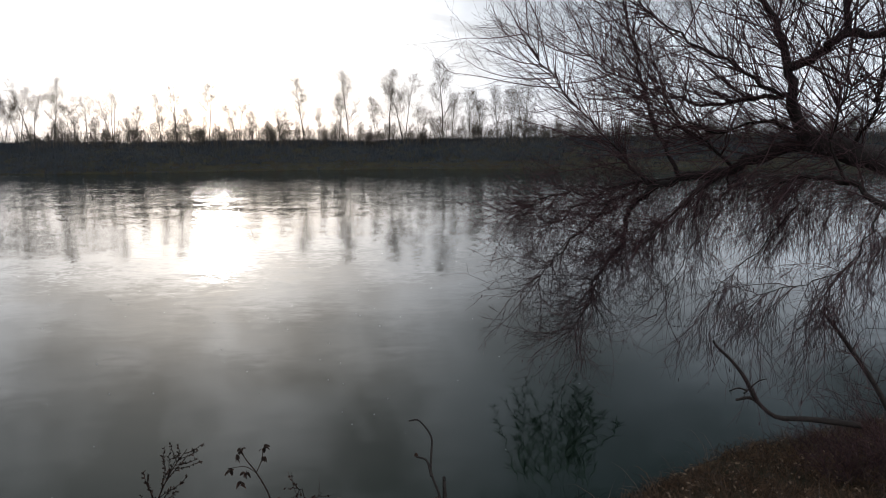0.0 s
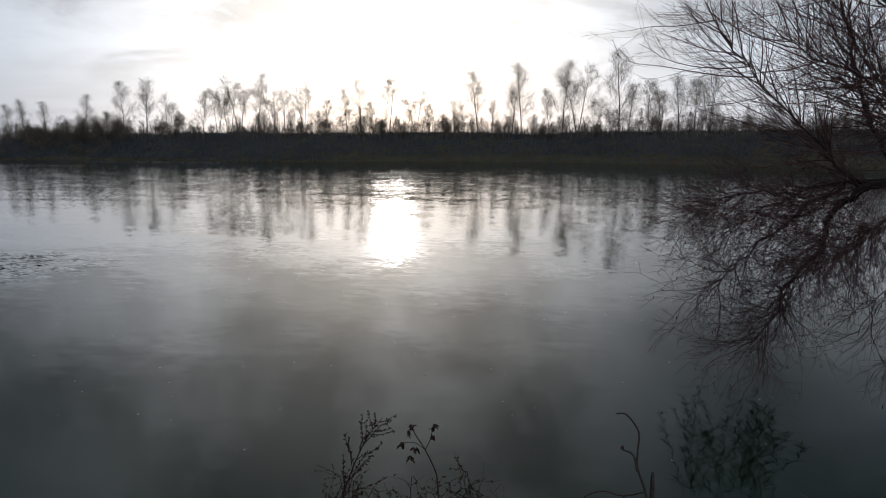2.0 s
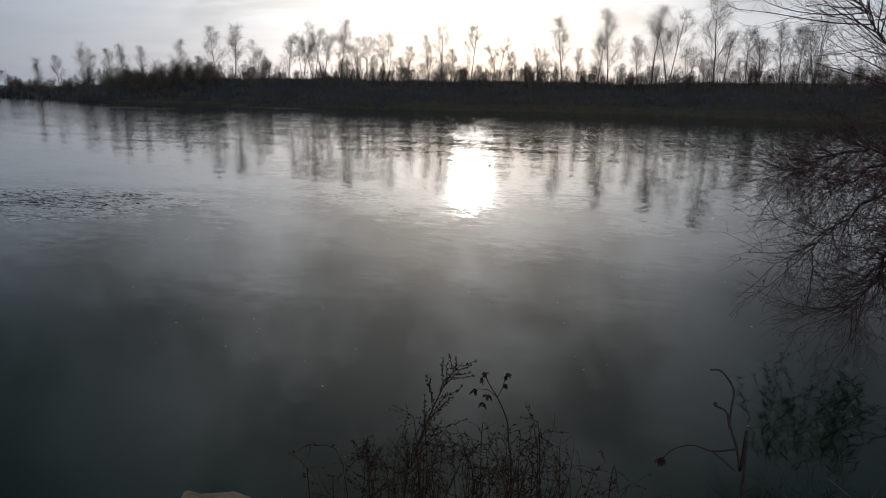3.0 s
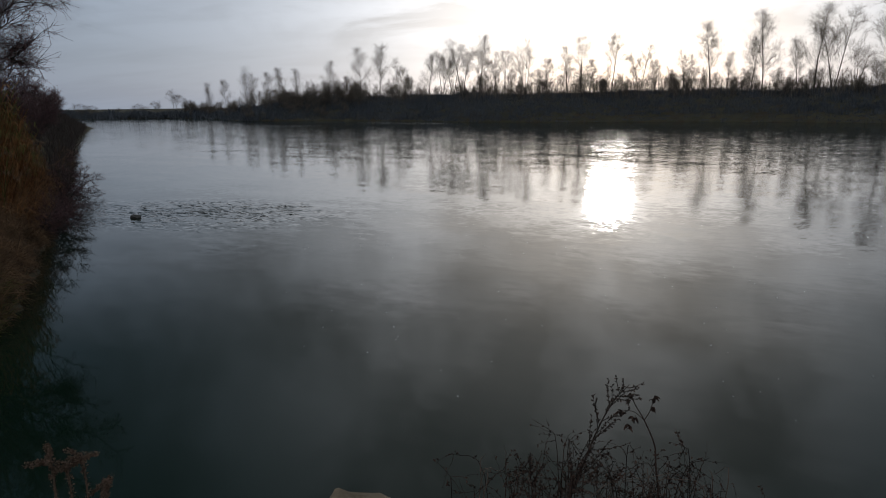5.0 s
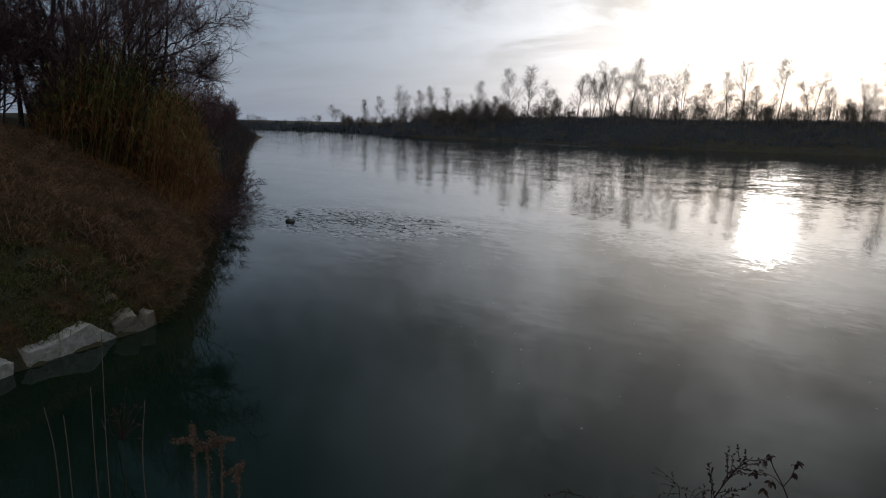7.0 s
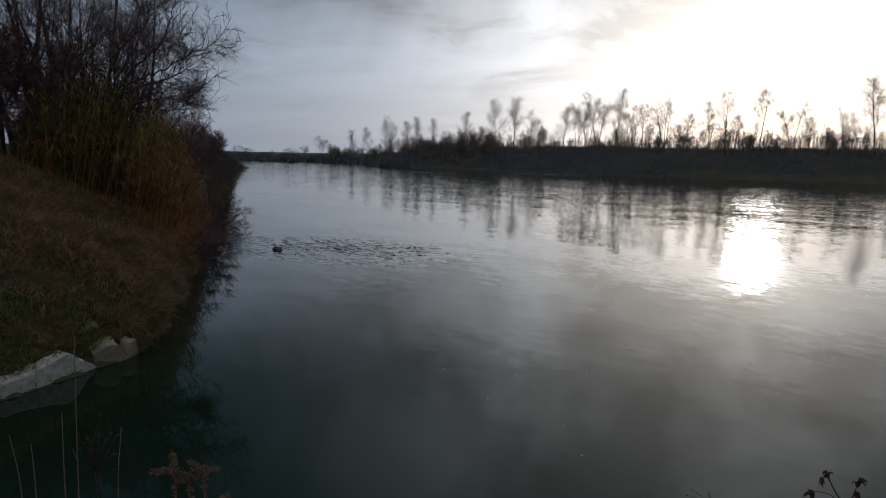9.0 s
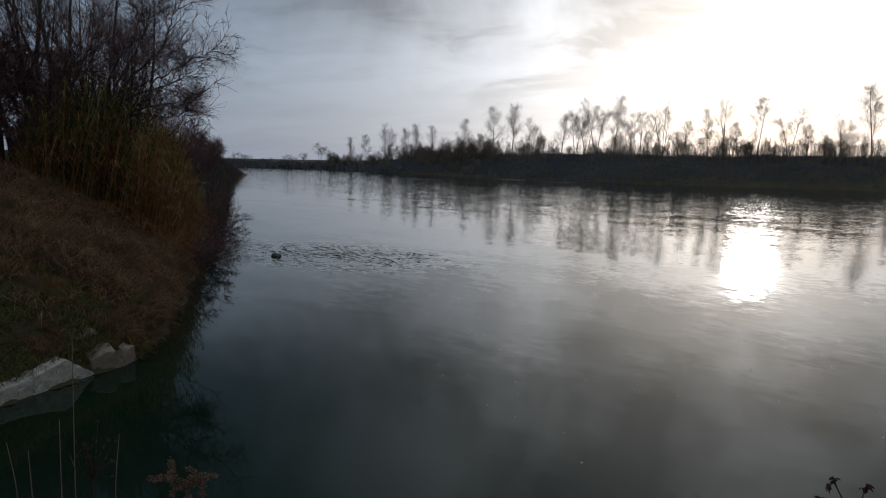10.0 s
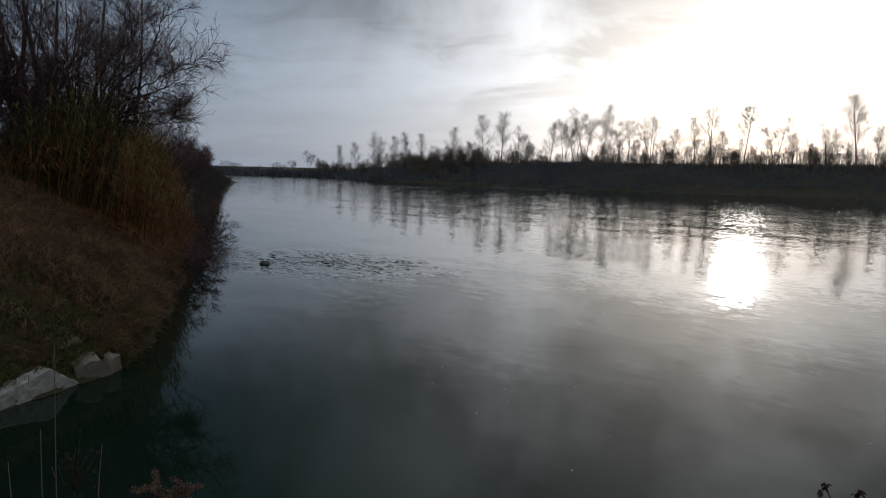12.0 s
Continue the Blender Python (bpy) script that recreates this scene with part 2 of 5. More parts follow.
def tube_faces(k, sides):
    """Quads along a tube of k rings, and its two caps as fans."""
    if (k, sides) not in TUBE_FACES:
        quads = [(i * sides + j, i * sides + (j + 1) % sides, (i + 1) * sides + (j + 1) % sides, (i + 1) * sides + j)
                 for i in range(k - 1) for j in range(sides)]
        last = (k - 1) * sides
        tris = [(0, j + 1, j) for j in range(1, sides - 1)] + [(last, last + j, last + j + 1) for j in range(1, sides - 1)]
        TUBE_FACES[k, sides] = np.array(quads), np.array(tris)
    return TUBE_FACES[k, sides]


class Builder:
    """Collects vertices, quads and triangles of one mesh."""

    def __init__(self):
        self.v, self.q, self.t, self.count = [], [], [], 0

    def put(self, verts, faces):
        for f in faces:
            (self.q if len(f) == 4 else self.t).append(np.array([f]) + self.count)
        self.v.append(np.asarray(verts, dtype=float))
        self.count += len(verts)

    def tube(self, pts, radii, sides=5):
        pts = np.asarray(pts, dtype=float)
        k = len(pts)
        tan = np.empty_like(pts)
        tan[1:-1] = pts[2:] - pts[:-2]
        tan[0], tan[-1] = pts[1] - pts[0], pts[-1] - pts[-2]
        tan /= np.sqrt((tan * tan).sum(1))[:, None] + 1e-9
        rx, ry, rz = (0.31, 0.17, 0.93) if abs(tan[0, 2]) < 0.9 else (0.93, 0.2, 0.1)
        x, y, z = tan[:, 0], tan[:, 1], tan[:, 2]
        a = np.stack([y * rz - z * ry, z * rx - x * rz, x * ry - y * rx], 1)
        a /= np.sqrt((a * a).sum(1))[:, None] + 1e-9
        b = np.stack([y * a[:, 2] - z * a[:, 1], z * a[:, 0] - x * a[:, 2], x * a[:, 1] - y * a[:, 0]], 1)
        ang = np.arange(sides) * (2 * math.pi / sides)
        ring = a[:, None, :] * np.cos(ang)[None, :, None] + b[:, None, :] * np.sin(ang)[None, :, None]
        quads, tris = tube_faces(k, sides)
        self.v.append((pts[:, None, :] + ring * np.asarray(radii, dtype=float)[:, None, None]).reshape(-1, 3))
        self.q.append(quads + self.count)
        self.t.append(tris + self.count)
        self.count += k * sides

    def blade(self, p, d, length, width, bend, side):
        """A narrow leaf: two quads and a tip, bending by gravity."""
        p, d, s = np.array(p), np.array(d), np.array(side) * width / 2
        q1 = p + d * length * 0.45
        d2 = unit(d + np.array((0, 0, -bend)))
        q2 = q1 + d2 * length * 0.33
        d3 = unit(d2 + np.array((0, 0, -bend * 1.3)))
        q3 = q2 + d3 * length * 0.22
        self.v.append(np.array([p - s, p + s, q1 + s * 0.9, q1 - s * 0.9, q2 + s * 0.6, q2 - s * 0.6, q3]))
        self.q.append(BLADE_QUADS + self.count)
        self.t.append(BLADE_TIP + self.count)
        self.count += 7

    def blades(self, p, d, length, width, bend, side):
        """Many narrow leaves at once, one a row."""
        s, down = side * (width / 2)[:, None], np.array((0.0, 0.0, -1.0))
        q1 = p + d * (length * 0.45)[:, None]
        d2 = rows_unit(d + bend[:, None] * down)
        q2 = q1 + d2 * (length * 0.33)[:, None]
        q3 = q2 + rows_unit(d2 + 1.3 * bend[:, None] * down) * (length * 0.22)[:, None]
        first = self.count + 7 * np.arange(len(p))[:, None, None]
        self.v.append(np.stack([p - s, p + s, q1 + s * 0.9, q1 - s * 0.9, q2 + s * 0.6, q2 - s * 0.6, q3], 1).reshape(-1, 3))
        self.q.append((BLADE_QUADS[None] + first).reshape(-1, 4))
        self.t.append((BLADE_TIP[None] + first).reshape(-1, 3))
        self.count += 7 * len(p)

    def spikes(self, p, q, side):
        """Many thin triangles from the feet p to the tips q."""
        self.v.append(np.stack([p - side, p + side, q], 1).reshape(-1, 3))
        self.t.append(np.arange(3 * len(p)).reshape(-1, 3) + self.count)
        self.count += 3 * len(p)

    def mesh(self, name, material, smooth=True):
        v = np.concatenate(self.v)
        q = np.concatenate(self.q) if self.q else np.zeros((0, 4), dtype=int)
        t = np.concatenate(self.t) if self.t else np.zeros((0, 3), dtype=int)
        me = bpy.data.meshes.new(name)
        me.vertices.add(len(v))
        me.vertices.foreach_set("co", v.ravel().astype(np.float32))
        me.loops.add(q.size + t.size)
        me.loops.foreach_set("vertex_index", np.concatenate([q.ravel(), t.ravel()]).astype(np.int32))
        me.polygons.add(len(q) + len(t))
        starts = np.concatenate([np.arange(len(q)) * 4, q.size + np.arange(len(t)) * 3])
        me.polygons.foreach_set("loop_start", starts.astype(np.int32))
        me.materials.append(material)
        me.polygons.foreach_set("use_smooth", np.full(len(me.polygons), smooth, dtype=bool))
        me.update(calc_edges=True)
        return me


BLADE_QUADS, BLADE_TIP = np.array([(0, 1, 2, 3), (3, 2, 4, 5)]), np.array([(5, 4, 6)])


def part(name, builder, material, parent=None, label="", smooth=True):
    ob = new(name, builder.mesh(name, material, smooth))
    ob.parent = parent
    return tagged(ob, label)


def thing(name, m, label, category, group="", kind=""):
    ob = new(name)
    ob.empty_display_size = 0.2
    ob.matrix_world = m
    return tagged(ob, label, category, group, kind)


def unit(v):
    x, y, z = float(v[0]), float(v[1]), float(v[2])
    k = 1 / (math.sqrt(x * x + y * y + z * z) + 1e-9)
    return np.array((x * k, y * k, z * k))


def rows_unit(v):
    return v / (np.sqrt((v * v).sum(1))[:, None] + 1e-9)


def rand_unit(rng):
    return unit(rng.normal(size=3))


def grow(rng, p, d, length, n, wander=0.15, pull=(0, 0, 0)):
    """A wandering line of n steps from p along d; pull bends it step by step."""
    px, py, pz = float(p[0]), float(p[1]), float(p[2])
    x, y, z = unit(d).tolist()
    ax, ay, az = float(pull[0]), float(pull[1]), float(pull[2])
    step, pts = length / n, [(px, py, pz)]
    for a, b, c in (rng.normal(size=(n, 3)) * wander).tolist():
        x, y, z = x + a + ax, y + b + ay, z + c + az
        k = 1 / (math.sqrt(x * x + y * y + z * z) + 1e-9)
        x, y, z = x * k, y * k, z * k
        px, py, pz = px + x * step, py + y * step, pz + z * step
        pts.append((px, py, pz))
    return np.array(pts)


def along_line(pts, s):
    """Point and direction at fraction s of a polyline."""
    x = min(max(s, 0), 0.9999) * (len(pts) - 1)
    i = int(x)
    d = pts[i + 1] - pts[i]
    return pts[i] + d * (x - i), unit(d)


def fork(rng, d, lo, hi):
    """A direction that leaves d at an angle between lo and hi degrees."""
    x, y, z = d
    u, v, w = rng.normal(size=3)
    sx, sy, sz = y * w - z * v, z * u - x * w, x * v - y * u
    k = 1 / (math.sqrt(sx * sx + sy * sy + sz * sz) + 1e-9)
    a = radians(rng.uniform(lo, hi))
    c, e = math.cos(a), math.sin(a) * k
    return np.array((x * c + sx * e, y * c + sy * e, z * c + sz * e))


def smooth_line(pts, n):
    """Catmull-Rom through pts with n steps a span."""
    pts = [np.array(p, dtype=float) for p in pts]
    pts = [2 * pts[0] - pts[1]] + pts + [2 * pts[-1] - pts[-2]]
    out = []
    for i in range(1, len(pts) - 2):
        a, b, c, e = pts[i - 1:i + 3]
        for k in range(n):
            t = k / n
            out.append(0.5 * (2 * b + (c - a) * t + (2 * a - 5 * b + 4 * c - e) * t * t + (3 * b - a - 3 * c + e) * t ** 3))
    out.append(pts[-2])
    return np.array(out)


def leaflet(b, rng, p, d, size):
    side = unit(np.cross(d, rand_unit(rng))) * size * 0.28
    b.put([p, p + d * size * 0.5 + side, p + d * size, p + d * size * 0.5 - side], [(0, 1, 2, 3)])


# ---- the ground sheet: river bed, banks and flood plain ----
RIVER = np.array([(420, -60), (200, -10), (60, 6), (25, 10), (12, 11), (7.6, 10.4), (5.6, 9.75), (4.2, 9.2), (2.6, 8.1), (1.3, 7.0),
                  (0, 6.3), (-2, 6.0), (-4.6, 5.0), (-6.4, 3.4), (-7.1, 1.4), (-7.2, -0.9), (-8.4, -3.2), (-10.5, -2.8), (-12.5, 0), (-13.45, 2.6),
                  (-14.15, 4.3), (-14.6, 5.2), (-15.5, 5.7), (-16.4, 6.6), (-18.0, 7.2), (-19.6, 8.5), (-21.2, 8.9), (-23.0, 10.3), (-24.9, 11.1), (-34.9, 16.8), (-90, 46.5), (-161, 86), (-190, 95), (-300, 108),
                  (-450, 110), (-450, 143), (-330, 152), (-290, 162), (-255, 186), (-215, 168), (-180, 150), (-150, 160), (-112, 157), (-93, 150),
                  (-64, 152), (-34, 163), (-16, 161), (5, 155), (40, 145), (90, 140), (200, 122), (420, 70)], dtype=float)


def river_distance(x, y):
    """Metres from the shoreline: positive on land, negative in the water."""
    x, y = np.asarray(x, dtype=float), np.asarray(y, dtype=float)
    best = np.full(x.shape, 1e9)
    inside = np.zeros(x.shape, dtype=bool)
    for (ax, ay), (bx, by) in zip(RIVER, np.roll(RIVER, -1, axis=0)):
        dx, dy = bx - ax, by - ay
        t = np.clip(((x - ax) * dx + (y - ay) * dy) / (dx * dx + dy * dy), 0, 1)
        best = np.minimum(best, np.hypot(x - ax - t * dx, y - ay - t * dy))
        if dy != 0:
            cross = ((ay > y) != (by > y)) & (x < (y - ay) / dy * dx + ax)
            inside ^= cross
    return np.where(inside, -best, best)


def bumps(x, y, scale, seed):
    return (np.sin(x * scale + seed) * np.cos(y * scale * 1.13 + seed * 2.1) + 0.5 * np.sin(x * scale * 2.3 + y * scale * 1.9 + seed * 3.7)
            + 0.3 * np.cos(x * scale * 4.7 - y * scale * 3.9 + seed)) / 1.8


def ground_height(x, y):
    x, y = np.asarray(x, dtype=float), np.asarray(y, dtype=float)
    d = river_distance(x, y)
    away = np.clip((y - 0.25 * np.abs(x) - 60) / 10, 0, 1)                      # far bank
    away = np.where((x < -170) & (y > 120), 1.0, away)
    left = np.clip((-8.5 - x) / 2.5, 0, 1) * (1 - away)
    near = 1 - away - left
    r = np.maximum(d, 0)
    low = np.clip((-x - 180) / 60, 0, 1)
    h_far = (7.0 - 4.6 * low) * (1 - (1 - np.clip(r / 24, 0, 1)) ** 1.5) + 0.5 * bumps(x, y, 0.11, 1)* np.clip(r / 6, 0, 1)
    h_left = 4.1 * (1 - (1 - np.clip(r / 9.5, 0, 1)) ** 1.8) + (0.20 * bumps(x, y, 0.9, 2) + 0.13 * bumps(x, y, 2.3, 8)) * np.clip(r / 1.2, 0, 1) + 0.30 * np.clip(r / 0.25, 0, 1)
    h_near = 2.95 * np.clip(r / (6.3 + 0.45 * np.clip(x, 0, 8)), 0, 1.25) ** 1.15 + 0.06 * bumps(x, y, 2.1, 3) * np.clip(r, 0, 1)
    land = h_far * away + h_left * left + h_near * near
    bed = -np.minimum(-np.minimum(d, 0) * 0.45, 2.6)
    return np.where(d > 0, land, bed)


def ground_z(x, y):
    return float(ground_height(np.array([x]), np.array([y]))[0])


def sheet_axis(limit_lo, limit_hi, fine_lo, fine_hi, step):
    """Coordinates with even fine steps in the middle and growing ones towards the limits."""
    mid = list(np.arange(fine_lo, fine_hi, step))
    up, s = [], step
    while (up[-1] if up else fine_hi) < limit_hi:
        s = min(s * 1.10, 60.0)
        up.append((up[-1] if up else fine_hi) + s)
    down, s = [], step
    while (down[-1] if down else fine_lo) > limit_lo:
        s = min(s * 1.10, 60.0)
        down.append((down[-1] if down else fine_lo) - s)
    return np.array(down[::-1] + mid + up)


def build_ground():
    xs = sheet_axis(-2500, 2500, -40, 16, 0.4)
    ys = np.concatenate([sheet_axis(-1500, 118, -6, 24, 0.4), np.arange(122, 214, 1.6)])
    ys = np.unique(np.concatenate([ys[ys < 118], np.arange(119, 214, 1.6), sheet_axis(0, 3000, 213, 215, 2.0)[sheet_axis(0, 3000, 213, 215, 2.0) > 215]]))
    gx, gy = np.meshgrid(xs, ys)
    gz = ground_height(gx, gy)
    nx, ny = len(xs), len(ys)
    verts = np.stack([gx.ravel(), gy.ravel(), gz.ravel()], 1)
    i = np.arange(nx * ny).reshape(ny, nx)
    faces = np.stack([i[:-1, :-1].ravel(), i[:-1, 1:].ravel(), i[1:, 1:].ravel(), i[1:, :-1].ravel()], 1)
    me = bpy.data.meshes.new("ground")
    me.from_pydata(verts.tolist(), [], faces.tolist())
    me.materials.append(M_GROUND)
    me.polygons.foreach_set("use_smooth", np.ones(len(me.polygons), dtype=bool))
    tagged(new("ground", me), "brown winter soil of the river banks and flood plain", "ground", kind="structure")


build_ground()


def build_water():
    b = Builder()
    b.put([(-700, -120, 0), (700, -120, 0), (700, 420, 0), (-700, 420, 0)], [(0, 1, 2, 3)])
    ob = new("water", b.mesh("water", M_WATER, False))
    tagged(ob, "calm dark green river water reflecting a pale cloudy sky", "water", kind="structure")


build_water()


# ---- far bank: bare poplars and willows, brush ----
def bare_tree(seed, height, stems, spread, lift, limbs, twigs, twig_len, twig_r, lean=(0, 0)):
    """Trunk and crown builders of a leafless tree standing at the origin."""
    rng = np.random.RandomState(seed)
    trunk, crown = Builder(), Builder()
    for s in range(stems):
        way = np.array((lean[0] + rng.normal() * 0.06, lean[1] + rng.normal() * 0.06, 1.0))
        if stems > 1:
            way += np.array((math.cos(s * 2.4 + seed), math.sin(s * 2.4 + seed), 0)) * rng.uniform(0.10, 0.26)
        top = height * (1.0 if s == 0 else rng.uniform(0.65, 0.95))
        r0 = height * 0.0115 / math.sqrt(stems) + 0.015
        start = (rng.normal() * 0.15 * (stems > 1), rng.normal() * 0.15 * (stems > 1), -0.3)
        stem = grow(rng, start, way, top, 12, 0.06, (0, 0, 0.03))
        trunk.tube(stem, np.linspace(r0, r0 * 0.10, 13), 6)
        for k in range(int(limbs / stems ** 0.7)):
            f = rng.uniform(0.14, 1.0) ** 0.85
            p, d = along_line(stem, f)
            ln = height * spread * (0.25 + 0.75 * math.sin(math.pi * min(1.0, 0.18 + 0.80 * f)) ** 0.8) * rng.uniform(0.55, 1.1)
            limb = grow(rng, p, fork(rng, d, 30, 68), ln, 6, 0.12, (0, 0, lift))
            trunk.tube(limb, np.linspace(r0 * 0.30 * (1.15 - f) + twig_r * 1.3, twig_r * 1.2, 7), 4)
            for _ in range(twigs):
                q, e = along_line(limb, rng.uniform(0.12, 1.0))
                tw = grow(rng, q, fork(rng, e, 22, 58), twig_len * rng.uniform(0.4, 1.1), 3, 0.16, (0, 0, lift * 0.8))
                crown.tube(tw, (twig_r * 1.3, twig_r * 1.1, twig_r, twig_r * 0.6), 3)
                for _ in range(4):
                    q2, e2 = along_line(tw, rng.uniform(0.15, 1.0))
                    tw2 = grow(rng, q2, fork(rng, e2, 20, 55), twig_len * rng.uniform(0.25, 0.6), 2, 0.16, (0, 0, lift * 0.6))
                    crown.tube(tw2, (twig_r * 0.9, twig_r * 0.7, twig_r * 0.5), 3)
    return trunk, crown


def far_tree(seed, height, stems, spread, angle, boughs, twig_len, twigs=10, fine=4, thick=1.0, fan=0.15, low=0.28, stout=1.0):
    """A leafless tree: slender stems, long rising boughs that end on a rounded crown, and fine twigs."""
    rng = np.random.RandomState(seed)
    trunk, crown = Builder(), Builder()
    for s in range(stems):
        way = np.array((rng.normal() * 0.02, rng.normal() * 0.02, 1.0))
        if stems > 1:
            way += np.array((math.cos(s * 2.4 + seed), math.sin(s * 2.4 + seed), 0)) * rng.uniform(0.5, 1.3) * fan
        top = height * (0.97 if s == 0 else rng.uniform(0.70, 0.95))
        r0 = (height * 0.0078 / stems ** 0.35 + 0.02) * stout
        stem = grow(rng, (rng.normal() * 0.25 * (stems > 1), rng.normal() * 0.25 * (stems > 1), -0.3), way, top, 14, 0.025, (0, 0, 0.02))
        trunk.tube(stem, np.linspace(r0, 0.012, 15), 6)
        lines = [(stem[7:], 0.6, 0.03)]
        count = int(boughs / stems ** 0.7)
        for k in range(count):
            f = low + (0.97 - low) * (k + rng.rand()) / count
            p, d = along_line(stem, f)
            ln = top * spread * 1.9 * (1 - f + 0.02) ** 0.62 * rng.uniform(0.7, 1.08)
            bough = grow(rng, p, fork(rng, d, angle - 8, angle + 18), ln, 7, 0.09, (0, 0, 0.07))
            r1 = thick * (0.042 * (1.15 - f) + 0.008)
            trunk.tube(bough, np.linspace(r1, 0.010 * thick, 8), 4)
            lines.append((bough, 1.0, r1))
            if ln > 1.6:
                for _ in range(2):
                    q, e = along_line(bough, rng.uniform(0.2, 0.65))
                    side = grow(rng, q, fork(rng, e, 22, 42), ln * rng.uniform(0.35, 0.6), 5, 0.07, (0, 0, 0.05))
                    trunk.tube(side, np.linspace(r1 * 0.55, 0.009 * thick, 6), 3)
                    lines.append((side, 0.6, r1))
        for line, share, r1 in lines:
            for k in range(int(twigs * share) + 2):
                q, e = along_line(line, 0.15 + 0.85 * rng.rand())
                tw = grow(rng, q, fork(rng, e, 22, 60), twig_len * rng.uniform(0.4, 1.0), 3, 0.14, (0, 0, 0.05))
                crown.tube(tw, np.array((0.012, 0.011, 0.010, 0.007)) * thick, 3)
                for _ in range(fine):
                    q2, e2 = along_line(tw, rng.uniform(0.1, 1.0))
                    tw2 = grow(rng, q2, fork(rng, e2, 22, 60), twig_len * rng.uniform(0.25, 0.65), 2, 0.14, (0, 0, 0.04))
                    crown.tube(tw2, np.array((0.009, 0.008, 0.005)) * thick, 3)
    return trunk, crown


def make_far_tree(seed, label, group, **kw):
    trunk, crown = far_tree(seed, **kw)
    t = thing("bare_tree", pose(0, 0, 0), label, "tree", group)
    part("trunk", trunk, M_FARBARK, t)
    part("crown", crown, M_FARTWIG, t, "fine leafless twigs")
    return t


def make_tree(seed, label, group, mats, name="bare_tree", category="tree", **kw):
    trunk, crown = bare_tree(seed, **kw)
    t = thing(name, pose(0, 0, 0), label, category, group)
    part("trunk", trunk, mats[0], t)
    part("crown", crown, mats[1], t, "fine leafless twigs")
    return t


def on_far_bank(az, back):
    """The point along that bearing which lies back metres behind the far shoreline."""
    s, c = math.sin(radians(az)), math.cos(radians(az))
    r = np.arange(100.0, 420.0, 0.5)
    d = river_distance(r * s, r * c)
    ok = np.where((d > back) & (np.concatenate([[-1], d[:-1]]) <= back))[0]
    k = r[ok[0]] if len(ok) else 190.0
    return k * s, k * c, k


FAR_TALL = [(-52.6, 1.9), (-51.4, 2.1), (-49.7, 3.1), (-47.9, 2.7), (-46.9, 3.1), (-45.6, 3.0), (-43.0, 3.6), (-41.6, 2.4), (-40.4, 4.6),
            (-38.8, 4.9), (-37.4, 3.8), (-36.2, 2.6), (-34.6, 4.1), (-33.6, 4.4), (-32.4, 5.0), (-31.7, 5.4), (-30.4, 5.6), (-28.9, 4.4),
            (-28.2, 4.3), (-26.4, 5.2), (-24.7, 3.6), (-23.0, 4.6), (-21.9, 5.3), (-20.8, 3.5), (-19.4, 5.4), (-17.1, 4.6), (-16.0, 3.7),
            (-13.8, 4.1), (-11.8, 6.0), (-10.6, 3.7), (-8.9, 4.5), (-8.1, 6.6), (-5.7, 4.5), (-4.6, 6.7), (-3.2, 6.6), (-2.0, 4.1),
            (0.0, 7.3), (0.8, 4.7), (2.3, 4.9), (3.3, 4.7), (4.7, 5.3), (5.9, 4.9), (7.1, 6.2)]


